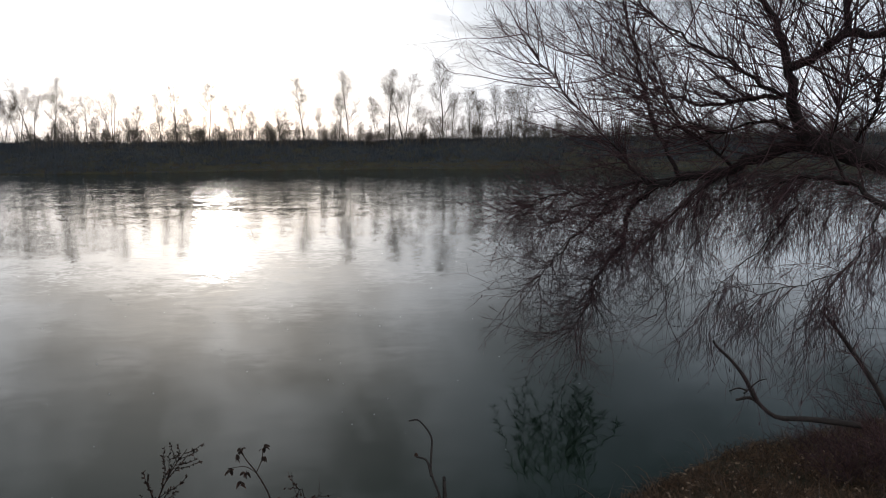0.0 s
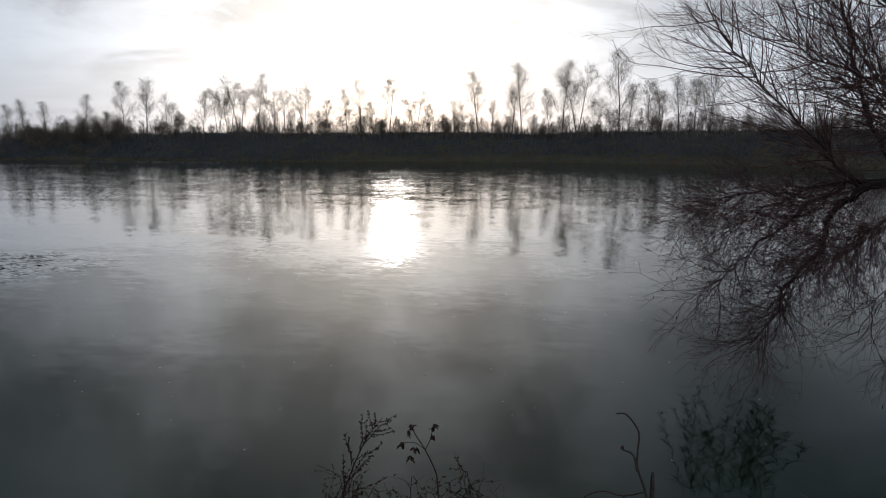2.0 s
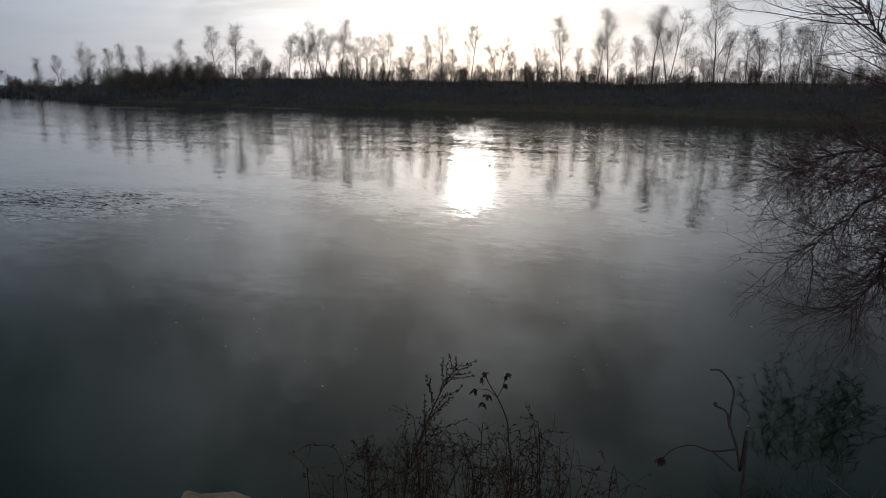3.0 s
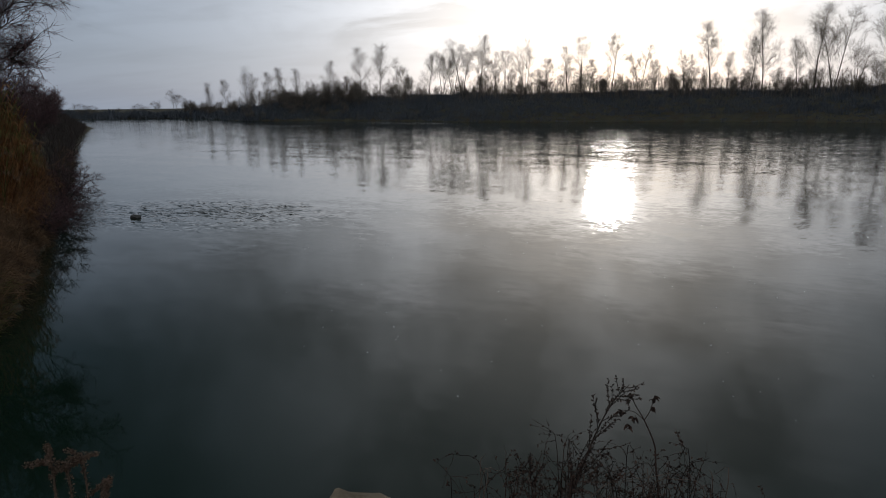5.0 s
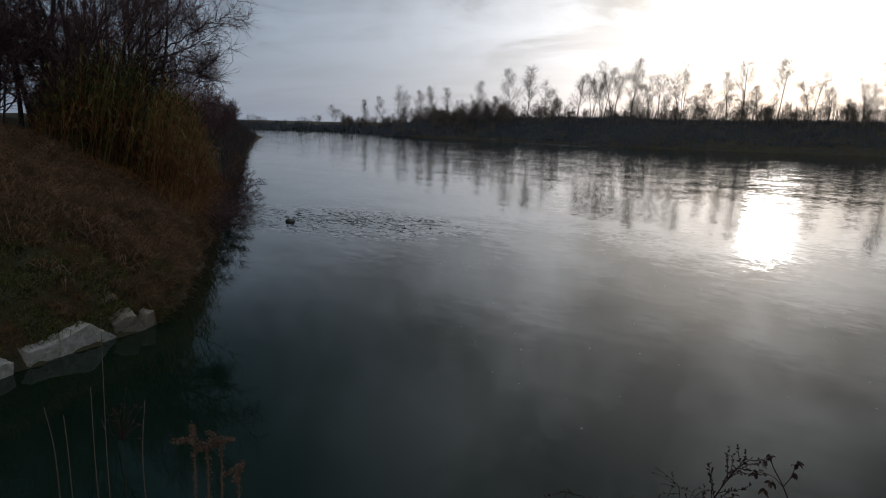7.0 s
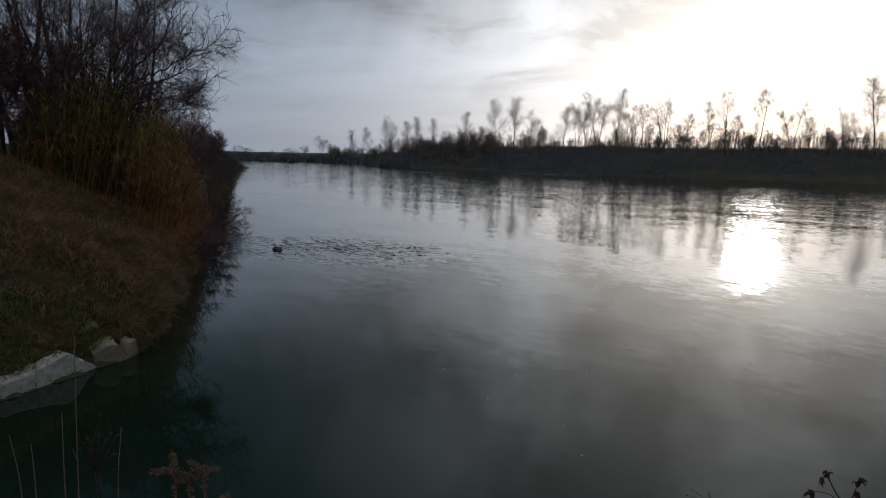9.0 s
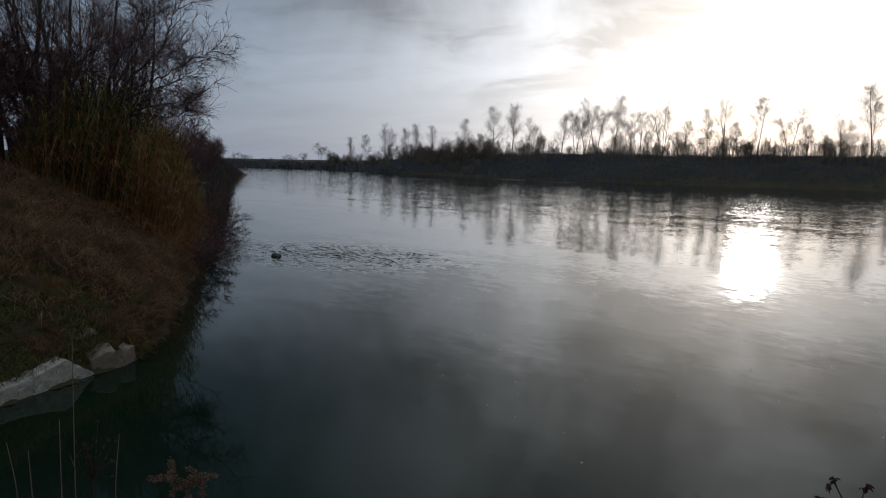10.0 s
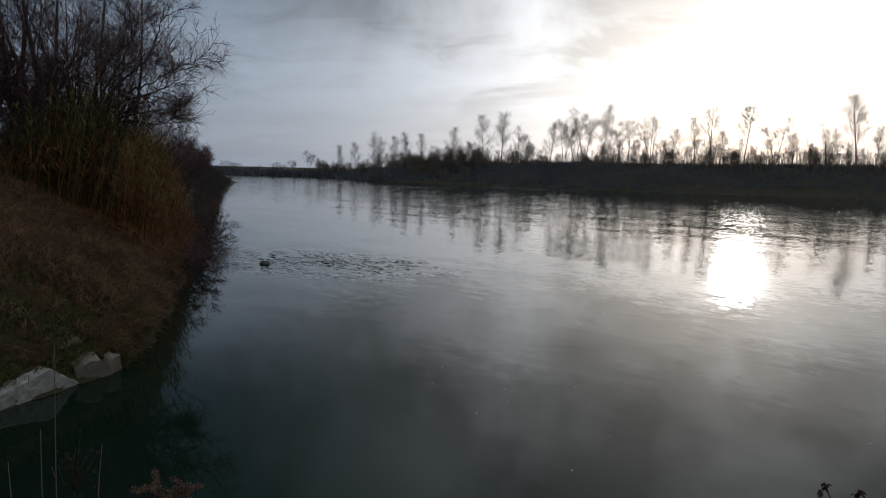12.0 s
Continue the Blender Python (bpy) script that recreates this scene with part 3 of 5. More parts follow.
def build_far_trees():
    rng = np.random.RandomState(11)
    group = "bare trees along the far bank"
    kinds = [
        make_far_tree(1, "tall slender leafless poplar on the far bank", group, height=14.0, stems=1, spread=0.22, angle=28, boughs=26, twig_len=1.7, twigs=7, thick=0.66, low=0.26),
        make_far_tree(2, "leafless poplar with a broad round top on the far bank", group, height=14.0, stems=1, spread=0.31, angle=38, boughs=26, twig_len=1.9, low=0.38, twigs=7, thick=0.64),
        make_far_tree(3, "leafless tree with several stems on the far bank", group, height=13.0, stems=3, spread=0.26, angle=32, boughs=28, twig_len=1.6, fan=0.16, twigs=6, thick=0.60, low=0.25),
        make_far_tree(4, "thin many-stemmed leafless poplars on the far bank", group, height=13.0, stems=5, spread=0.20, angle=28, boughs=28, twig_len=1.5, fan=0.20, twigs=5, thick=0.56, low=0.20),
        make_far_tree(5, "rounded leafless willow on the far bank", group, height=10.0, stems=4, spread=0.32, angle=40, boughs=30, twig_len=1.3, fan=0.28, twigs=6, thick=0.56, low=0.15),
        make_far_tree(6, "forked leafless tree on the far bank", group, height=13.0, stems=2, spread=0.28, angle=34, boughs=26, twig_len=1.7, fan=0.14, twigs=6, thick=0.62, low=0.30),
        make_far_tree(7, "leafless poplar with a slim pointed crown on the far bank", group, height=14.0, stems=1, spread=0.27, angle=32, boughs=32, twig_len=1.6, twigs=6, thick=0.62, low=0.18)]
    heights = (14.0, 14.0, 13.0, 13.0, 10.0, 13.0, 14.0)
    spots = []
    for i, (az, el) in enumerate(FAR_TALL):
        x, y, r = on_far_bank(az, rng.uniform(18, 24))
        spots.append((x, y, (r * math.tan(radians(el)) + 4.5 - ground_z(x, y)) * 1.03, int(rng.choice((0, 1, 2, 5, 6, 6)))))
    for i in range(165):                                     # lower ones between and behind
        az = rng.uniform(-53, 44)
        x, y, r = on_far_bank(az, rng.uniform(17, 50))
        tall = rng.uniform(4.0, 8.5)
        spots.append((x, y, tall, int(rng.choice((3, 3, 3, 2, 4, 6)))))
    for i in range(60):                                      # crowded low trees on the point
        x, y, r = on_far_bank(rng.uniform(-54.5, -40), rng.uniform(6, 30))
        spots.append((x, y, rng.uniform(4.0, 8.0), int(rng.choice((3, 2, 4, 4, 6)))))
    used = set()
    for i, (x, y, tall, k) in enumerate(spots):
        m = pose(x, y, ground_z(x, y), 0, 0, rng.uniform(0, 360))
        s = max(tall, 3.0) / heights[k]
        wide = s * rng.uniform(0.95, 1.2) * (1.0 if tall > 8 else 1.1)
        t = kinds[k]
        if k not in used:
            used.add(k)
            t.scale = (wide, wide, s)
            t.matrix_basis = m @ Matrix.Diagonal((wide, wide, s, 1))
        else:
            t = copy_thing(kinds[k], m)
            t.scale = (wide, wide, s)
    # the low line of trees at the far end of the reach
    for az, el in ((-61.9, 0.5), (-61.2, 0.3), (-59.4, 0.1), (-58.0, 0.4), (-57.4, 0.2), (-56.6, 0.6), (-55.4, 1.0), (-54.3, 0.6), (-53.6, 0.3)):
        r = 345.0
        x, y = r * math.sin(radians(az)), r * math.cos(radians(az))
        tall = r * math.tan(radians(el)) + 4.5 - ground_z(x, y)
        t = copy_thing(kinds[4 if el < 0.8 else 5], pose(x, y, ground_z(x, y), 0, 0, az * 40))
        k = max(tall, 3.0) / 10
        t.scale = (k * 1.5, k * 1.5, k)
        tagged(t, "small leafless tree at the far end of the reach", "tree", "distant trees")


build_far_trees()


def scatter(rng, n, x0, x1, y0, y1, lo, hi):
    """Random places in a rectangle whose distance from the shoreline lies between lo and hi, with their ground height."""
    x, y = rng.uniform(x0, x1, n), rng.uniform(y0, y1, n)
    d = river_distance(x, y)
    ok = (d > lo) & (d < hi)
    x, y, d = x[ok], y[ok], d[ok]
    return np.stack([x, y, ground_height(x, y), d], 1)


def build_far_brush():
    rng = np.random.RandomState(21)
    b = Builder()
    spots = scatter(rng, 60000, -215, 140, 128, 222, 0.2, 30)[:20000]
    clump = 0.5 + 0.5 * bumps(spots[:, 0], spots[:, 1], 0.55, 4) + 0.35 * bumps(spots[:, 0], spots[:, 1], 0.13, 9)
    x, d, n = spots[:, 0], spots[:, 3], len(spots)
    top = d > 13
    tall = rng.uniform(0.35, 0.8, n) + np.where(top, rng.uniform(0.7, 2.3, n), rng.uniform(0.3, 1.3, n)) * np.clip(clump, 0.05, 1.5)
    tall *= np.where(x < -110, 1.4, 1.0) * np.where((d < 4) & (x > -70), 0.45, 1.0)
    k = 14
    p = np.repeat(spots[:, :3], k, 0) + rng.normal(size=(n * k, 3)) * (0.5, 0.5, 0.0) - (0, 0, 0.1)
    lean = rows_unit(np.concatenate([rng.normal(size=(n * k, 2)) * 0.40, np.ones((n * k, 1))], 1))
    side = rows_unit(rng.normal(size=(n * k, 3)) * (1, 1, 0)) * np.where(np.repeat(top, k), rng.uniform(0.015, 0.045, n * k), rng.uniform(0.03, 0.08, n * k))[:, None]
    b.spikes(p, p + lean * (np.repeat(tall, k) * rng.uniform(0.5, 1.0, n * k))[:, None], side)
    ob = new("far_brush", b.mesh("far_brush", M_HAZY_BRUSH, False))
    tagged(ob, "dense dark leafless brush covering the far bank, haze put into its blue-grey colour", "brush", kind="stuff")
    b = Builder()
    spots = scatter(rng, 34000, -180, -34, 12, 96, -0.1, 14)
    for x, y, z, d in spots[:6500]:
        tall = rng.uniform(0.6, 2.2) * (0.55 + 0.45 * min(d / 2, 1))
        for _ in range(5):
            lean = unit((rng.normal() * 0.4, rng.normal() * 0.4, 1))
            side = unit((rng.normal(), rng.normal(), 0)) * rng.uniform(0.015, 0.05)
            p = np.array((x + rng.normal() * 0.25, y + rng.normal() * 0.25, z - 0.1))
            q = p + lean * tall * rng.uniform(0.5, 1.0)
            b.put([p - side, p + side, q], [(0, 1, 2)])
    line = smooth_line([(-34.9, 16.8, 0), (-90, 46.5, 0), (-161, 86, 0), (-190, 95, 0), (-240, 101, 0)], 10)
    for _ in range(3200):
        p, e = along_line(line, rng.rand())
        p = p + np.array((-e[1], e[0], 0)) * rng.uniform(0.0, 1.2)
        reach = rng.uniform(0.5, 1.8)
        for _ in range(5):
            lean = unit((e[1] * -0.2 + rng.normal() * 0.5, rng.normal() * 0.5, rng.uniform(0.2, 1)))
            side = unit((rng.normal(), rng.normal(), rng.normal())) * rng.uniform(0.03, 0.08)
            q = np.array((p[0], p[1], 0.05)) + rng.normal(size=3) * 0.2
            b.put([q - side, q + side, q + lean * reach], [(0, 1, 2)])
    ob = new("left_brush", b.mesh("left_brush", M_BARK, False))
    tagged(ob, "dark leafless brush along the nearer bank", "brush", kind="stuff")


build_far_brush()


def build_sapling_thicket():
    """Thin crowded saplings along the crest of the far bank."""
    rng = np.random.RandomState(24)
    b = Builder()
    spots = scatter(rng, 80000, -215, 140, 135, 235, 14, 34)[:13000]
    stand = np.clip(0.55 + 0.5 * bumps(spots[:, 0], spots[:, 1], 0.21, 6) + 0.3 * bumps(spots[:, 0], spots[:, 1], 0.06, 2), 0.12, 1.3)
    n, k = len(spots), 7
    tall = rng.uniform(2.8, 6.6, n) * stand
    lean = rows_unit(np.concatenate([rng.normal(size=(n, 2)) * 0.10, np.ones((n, 1))], 1))
    side = rows_unit(rng.normal(size=(n, 3)) * (1, 1, 0))
    p = spots[:, :3] - (0, 0, 0.1)
    b.spikes(p, p + lean * tall[:, None], side * 0.030)
    f = rng.uniform(0.2, 0.9, n * k)
    p, lean, side, tall = (np.repeat(a, k, 0) for a in (p, lean, side, tall))
    r = p + lean * (tall * f)[:, None]
    w = rows_unit(lean + rng.normal(size=(n * k, 3)) * (0.35, 0.35, 0.0))
    b.spikes(r, r + w * (tall * (1 - f) * rng.uniform(0.5, 1.1, n * k))[:, None], side * 0.017)
    tagged(new("sapling_thicket", b.mesh("sapling_thicket", M_FARTWIG, False)), "thin crowded leafless saplings along the far crest", "saplings", kind="stuff")


build_sapling_thicket()


def build_distant_brush():
    """Low thicket along the shore at the far end of the reach."""
    rng = np.random.RandomState(23)
    b = Builder()
    spots = np.concatenate([scatter(rng, 30000, -460, -215, 100, 215, 0.2, 16), scatter(rng, 9000, -452, -440, 100, 150, 0.0, 12)])
    for x, y, z, d in spots[:4500]:
        tall = rng.uniform(1.4, 3.0) * (1 + 0.7 * float(bumps(x, y, 0.15, 3)))
        for _ in range(4):
            lean = unit((rng.normal() * 0.5, rng.normal() * 0.5, 1))
            side = unit((rng.normal(), rng.normal(), 0)) * rng.uniform(0.15, 0.40)
            p = np.array((x + rng.normal(), y + rng.normal(), z - 0.1))
            b.put([p - side, p + side, p + lean * tall], [(0, 1, 2)])
    tagged(new("distant_brush", b.mesh("distant_brush", M_HAZY_BRUSH, False)), "low thicket at the far end of the reach, coloured grey for haze", "brush", kind="stuff")


build_distant_brush()


# ---- the bank with reeds, grass, trees and broken concrete ----
def build_bank_trees():
    group = "bare trees behind the reeds"
    mats = (M_BARK, M_TWIG)
    spec = [(31, -28.2, 7.9, 10.5, 3, 0.30, 36, 0.22, "large leafless tree with dense dark twigs behind the reeds"),
            (33, -30.0, 9.6, 10.0, 4, 0.26, 32, 0.20, "leafless tree with several dark stems"),
            (34, -33.0, 9.8, 9.5, 3, 0.28, 34, 0.20, "leafless tree behind the others"),
            (35, -28.6, 6.4, 9.6, 4, 0.28, 36, 0.22, "bushy leafless tree behind the reeds"),
            (40, -27.4, 9.5, 8.6, 4, 0.26, 34, 0.20, "leafless tree with a crowded crown above the reeds"),
            (41, -31.0, 7.6, 11.0, 3, 0.26, 34, 0.18, "tall dark leafless tree"),
            (38, -31.5, 11.3, 10.5, 3, 0.28, 34, 0.22, "dark leafless tree with crowded stems")]
    for seed, x, y, tall, stems, spread, angle, fan, label in spec:
        trunk, crown = far_tree(seed, tall, stems, spread, angle, 28, 1.0, twigs=5, fine=2, thick=0.66, fan=fan, low=0.16, stout=1.6)
        t = thing("bare_tree", pose(x, y, ground_z(x, y)), label, "tree", group)
        part("trunk", trunk, M_BARK, t)
        part("crown", crown, M_TWIG, t, "fine leafless twigs")
    # the one that leans out to the river: boughs sweep outwards, then up
    rng = np.random.RandomState(32)
    trunk, crown = Builder(), Builder()
    foot = np.array((-27.5, 8.7, ground_z(-27.5, 8.7)))
    boughs = [((-27.4, 8.8, 4.2), (-27.1, 9.1, 6.3), (-26.6, 10.2, 7.0), (-26.2, 11.0, 7.5), (-25.7, 12.0, 8.2), (-25.4, 12.6, 8.5)),
              ((-27.1, 9.1, 6.2), (-26.5, 10.3, 6.8), (-26.1, 11.3, 7.2), (-25.9, 11.7, 7.7)),
              ((-27.1, 9.0, 6.0), (-26.6, 10.0, 7.5), (-26.2, 10.8, 8.4), (-25.9, 11.1, 9.4), (-25.7, 11.3, 9.9)),
              ((-27.2, 9.0, 5.8), (-26.9, 9.7, 7.6), (-26.5, 10.3, 8.9), (-26.4, 10.4, 9.9)),
              ((-27.2, 9.1, 5.6), (-26.5, 10.6, 6.3), (-26.0, 11.7, 6.3)),
              ((-27.3, 8.9, 5.0), (-26.9, 10.0, 5.9), (-26.5, 11.3, 5.9), (-26.3, 12.0, 6.3)),
              ((-27.3, 8.8, 5.2), (-27.6, 9.4, 7.4), (-27.2, 10.2, 9.0), (-27.0, 10.5, 10.2)),
              ((-27.3, 8.8, 5.2), (-28.0, 8.9, 7.4), (-28.1, 9.3, 9.6))]
    trunk.tube(smooth_line([foot - (0, 0, 0.3), (-27.45, 8.75, 3.6), (-27.3, 8.9, 5.2), (-27.1, 9.1, 6.3)], 4), np.linspace(0.17, 0.08, 13), 7)
    for pts in boughs:
        line = smooth_line(pts, 5)
        line[1:] += rng.normal(size=(len(line) - 1, 3)) * 0.03
        trunk.tube(line, np.linspace(0.052, 0.010, len(line)), 5)
        for k in range(13):
            q, e = along_line(line, 0.25 + 0.75 * (k + rng.rand()) / 13)
            side = grow(rng, q, fork(rng, e, 28, 60), rng.uniform(0.6, 1.7), 5, 0.07, (0, 0, 0.06))
            trunk.tube(side, np.linspace(0.014, 0.006, 6), 4)
            for _ in range(11):
                q1, e1 = along_line(side, rng.uniform(0.05, 1.0))
                tw = grow(rng, q1, fork(rng, e1, 25, 60), rng.uniform(0.3, 0.85), 3, 0.09, (0, 0, 0.04))
                crown.tube(tw, (0.008, 0.007, 0.006, 0.004), 3)
                for _ in range(5):
                    q2, e2 = along_line(tw, rng.uniform(0.1, 1.0))
                    crown.tube(grow(rng, q2, fork(rng, e2, 25, 60), rng.uniform(0.2, 0.5), 2, 0.10, (0, 0, 0.05)), (0.006, 0.005, 0.004), 3)
    t = thing("bare_tree", pose(0, 0, 0), "leafless tree leaning out towards the river", "tree", group)
    part("trunk", trunk, M_BARK, t)
    part("crown", crown, M_TWIG, t, "fine leafless twigs")
    first = make_tree(36, "low leafless shrub on the river bank", "bank shrubs", mats, "shrub", "bush", height=4.5, stems=4, spread=0.40, lift=0.03, limbs=34, twigs=10, twig_len=0.9, twig_r=0.009)
    rng = np.random.RandomState(5)
    spots = [(-27.6, 5.0), (-28.0, 2.9), (-27.4, 6.6), (-29.6, 7.6), (-29.0, 4.2), (-31.0, 5.6), (-28.0, 1.2), (-37, 15.6), (-41, 17.5), (-46, 19.5), (-52, 23), (-58, 27), (-67, 31), (-77, 37), (-90, 44), (-105, 51), (-122, 60), (-140, 70)]
    for i, (x, y) in enumerate(spots):
        m = pose(x, y, ground_z(x, y), 0, 0, rng.uniform(0, 360))
        t = first if i == 0 else copy_thing(first, m)
        t.matrix_basis = m
        t.scale = (rng.uniform(0.8, 1.2),) * 3
    over = make_tree(42, "bare shrub arching out over the water", "overhanging shrubs", mats, "shrub", "bush", height=2.4, stems=5, spread=0.42, lift=-0.01,
                     limbs=20, twigs=6, twig_len=0.5, twig_r=0.006, lean=(0.55, 0.95))
    for i, (x, y, k) in enumerate(((-24.6, 10.8, 0.75), (-25.8, 11.6, 0.85), (-27.4, 12.5, 0.85), (-31.0, 14.7, 1.0), (-36.5, 17.9, 1.2))):
        m = pose(x, y, ground_z(x, y), 0, 0, i * 25 - 40)
        t = copy_thing(over, m) if i else over
        t.matrix_basis = m
        t.scale = (k, k, k)
    far = make_tree(39, "leafless shrub in the brush of the far bank", "far bank shrubs", (M_FARBARK, M_FARTWIG), "shrub", "bush",
                    height=4.5, stems=4, spread=0.42, lift=0.05, limbs=28, twigs=7, twig_len=0.9, twig_r=0.009)
    for i in range(190):                                    # shrubs on the far bank, thickest on the point
        if i < 75:
            x, y, r = on_far_bank(rng.uniform(-54.5, -41), rng.uniform(1.0, 20))
        else:
            x, y, r = on_far_bank(rng.uniform(-44, 36), rng.uniform(15, 26))
        m = pose(x, y, ground_z(x, y), 0, 0, rng.uniform(0, 360))
        t = copy_thing(far, m) if i else far
        t.matrix_basis = m
        t.scale = (rng.uniform(0.5, 1.1),) * 3


build_bank_trees()


def build_reeds():
    rng = np.random.RandomState(41)
    green, dead = Builder(), Builder()
    spots = scatter(rng, 16000, -37, -22, 3.0, 17.0, 0.7, 8.0)
    keep = [s for s in spots if math.hypot(s[0], s[1]) > 26.3][:2100]
    for x, y, z, d in keep:
        dome = 1.12 - ((math.degrees(math.atan2(x, y)) + 71.5) / 7.0) ** 2   # highest in the middle of the bed
        if dome < 0.30:
            continue
        tall = rng.uniform(2.2, 3.6) * (0.75 + 0.25 * min(d / 2.5, 1)) * min(dome, 1.0) * 1.32
        lean = unit((0.10 + rng.normal() * 0.12, 0.10 + rng.normal() * 0.12, 1))
        cane = grow(rng, (x, y, z - 0.1), lean, tall, 4, 0.04, (0.02, 0.02, -0.01))
        live = 0.35 + 0.60 * min(max((d - 1.2) / 2.5, 0), 1)
        (green if rng.rand() < live * 0.7 else dead).tube(cane, (0.012, 0.011, 0.010, 0.008, 0.004), 3)
        for k in range(11):
            f = rng.uniform(0.25, 1.0)
            p, e = along_line(cane, f)
            az = rng.uniform(0, 2 * math.pi)
            out = unit((math.cos(az), math.sin(az), rng.uniform(0.5, 1.6)))
            side = unit(np.cross(out, (0, 0, 1)))
            target = green if f > rng.uniform(0.50, 0.85) and rng.rand() < live else dead
            target.blade(p, out, rng.uniform(0.35, 0.75), rng.uniform(0.02, 0.038), rng.uniform(0.4, 1.1), side)
    # dead skirt that hangs down towards the river
    spots = scatter(rng, 14000, -37, -20, 3.0, 18.0, 0.3, 4.0)
    for x, y, z, d in [s for s in spots if math.hypot(s[0], s[1]) > 25.6][:2300]:
        out = unit((0.45 + rng.normal() * 0.35, 0.55 + rng.normal() * 0.35, rng.uniform(0.4, 1.4)))
        side = unit(np.cross(out, (0, 0, 1)))
        dead.blade((x, y, z), out, rng.uniform(0.7, 1.7), rng.uniform(0.02, 0.04), rng.uniform(0.6, 1.2), side)
    plume = Builder()
    for x, y, z, d in [s for s in spots if math.hypot(s[0], s[1]) > 26.0 and s[3] > 0.8][-110:]:
        hub = np.array((x + 0.5, y + 0.4, z + rng.uniform(1.1, 2.0)))
        for _ in range(26):
            out = unit((0.35 + rng.normal() * 0.5, 0.35 + rng.normal() * 0.5, rng.uniform(-0.2, 0.9)))
            plume.blade(hub, out, rng.uniform(0.15, 0.38), 0.012, rng.uniform(0.6, 1.4), unit(np.cross(out, (0, 0, 1))))
    bed = thing("reed_bed", pose(0, 0, 0), "tall green-topped reeds with rusty dead leaves hanging to the river", "reeds", kind="stuff")
    part("green_reeds", green, M_REED, bed, "green upper reed leaves", False)
    part("reed_plumes", plume, M_PLUME, bed, "pale drooping dead reed plumes", False)
    part("dead_reeds", dead, M_DEADREED, bed, "rusty brown dead reed leaves", False)


build_reeds()


def grass_field(name, label, rng, spots, material, lo, hi, width, bend):
    b, n = Builder(), len(spots)
    out = rows_unit(np.stack([rng.normal(size=n) * 0.5, rng.normal(size=n) * 0.5, rng.uniform(0.4, 1.3, n)], 1))
    b.blades(spots[:, :3] - (0, 0, 0.02), out, rng.uniform(lo, hi, n), rng.uniform(width * 0.6, width * 1.3, n), rng.uniform(0.2, bend, n), rows_unit(np.cross(out, rng.normal(size=(n, 3)))))
    tagged(new(name, b.mesh(name, material, False)), label, "grass", kind="stuff")


def tuft_field(name, label, rng, spots, sizes, blades, material, comb, lo, hi):
    """Shaggy tufts, one a spot, combed towards a direction."""
    b = Builder()
    p, size = np.repeat(spots[:, :3], blades, 0), np.repeat(sizes, blades)
    n = len(p)
    out = np.stack([rng.normal(size=n) * 0.6, rng.normal(size=n) * 0.6, rng.uniform(0.4, 1.2, n)], 1) + np.array(comb) * rng.uniform(0, 0.9, (n, 1))
    out = rows_unit(out)
    p = p + rng.normal(size=(n, 3)) * (0.07, 0.07, 0.0) - (0, 0, 0.03)
    b.blades(p, out, size * rng.uniform(0.6, 1.2, n), rng.uniform(lo, hi, n), rng.uniform(0.5, 1.6, n), rows_unit(np.cross(out, rng.normal(size=(n, 3)))))
    tagged(new(name, b.mesh(name, material, False)), label, "grass", kind="stuff")


def build_left_grass():
    rng = np.random.RandomState(51)
    s = scatter(rng, 150000, -29, -12.0, -3, 14, 0.0, 11)
    r = np.hypot(s[:, 0], s[:, 1])
    mixed = r + 2.5 * bumps(s[:, 0], s[:, 1], 0.7, 5)
    grass_field("left_bank_grass", "short olive winter grass above the broken concrete", rng, s[mixed < 17.5][:30000], M_GRASS, 0.12, 0.32, 0.017, 1.0)
    grass_field("left_bank_dead_grass", "rusty dead grass matted on the river bank", rng, s[mixed >= 16.5][:24000], M_DEADGRASS, 0.22, 0.60, 0.016, 1.2)


def build_edge_grass():
    """Grass that hangs over the edge of the bank towards the water."""
    rng = np.random.RandomState(55)
    b, live = Builder(), Builder()
    edge = smooth_line([(-14.6, 5.3, 0), (-18.4, 7.7, 0), (-24.9, 11.3, 0), (-34.9, 16.8, 0), (-60, 30.4, 0)], 8)
    picks = [along_line(edge, rng.rand() ** 1.5) for _ in range(5200)]
    outs = np.array([(-d[1], d[0], 0) for p, d in picks]) * -1.0
    q = np.array([p for p, d in picks]) - outs * rng.uniform(0.0, 0.7, (len(picks), 1))
    q[:, 2] = ground_height(q[:, 0], q[:, 1])
    for (p, d), out, foot in zip(picks, outs, q):
        big = 1 + max(0.0, (math.hypot(p[0], p[1]) - 25) / 25)
        w = unit(out * rng.uniform(-0.1, 0.9) + d * rng.normal() * 0.7 + np.array((0, 0, rng.uniform(0.0, 1.1))))
        near = math.hypot(p[0], p[1]) + 3.0 * bumps(p[0], p[1], 1.3, 7)
        (live if near < 18.5 and rng.rand() < 0.6 else b).blade(foot, w, rng.uniform(0.2, 0.75) * big, rng.uniform(0.008, 0.020) * big, rng.uniform(0.3, 1.4), unit(np.cross(w, rand_unit(rng))))
    tagged(new("bank_edge_grass", b.mesh("bank_edge_grass", M_RUST, False)), "dead grass hanging over the edge of the bank", "grass", kind="stuff")
    tagged(new("bank_edge_green", live.mesh("bank_edge_green", M_GRASS, False)), "olive grass hanging over the edge of the bank", "grass", kind="stuff")


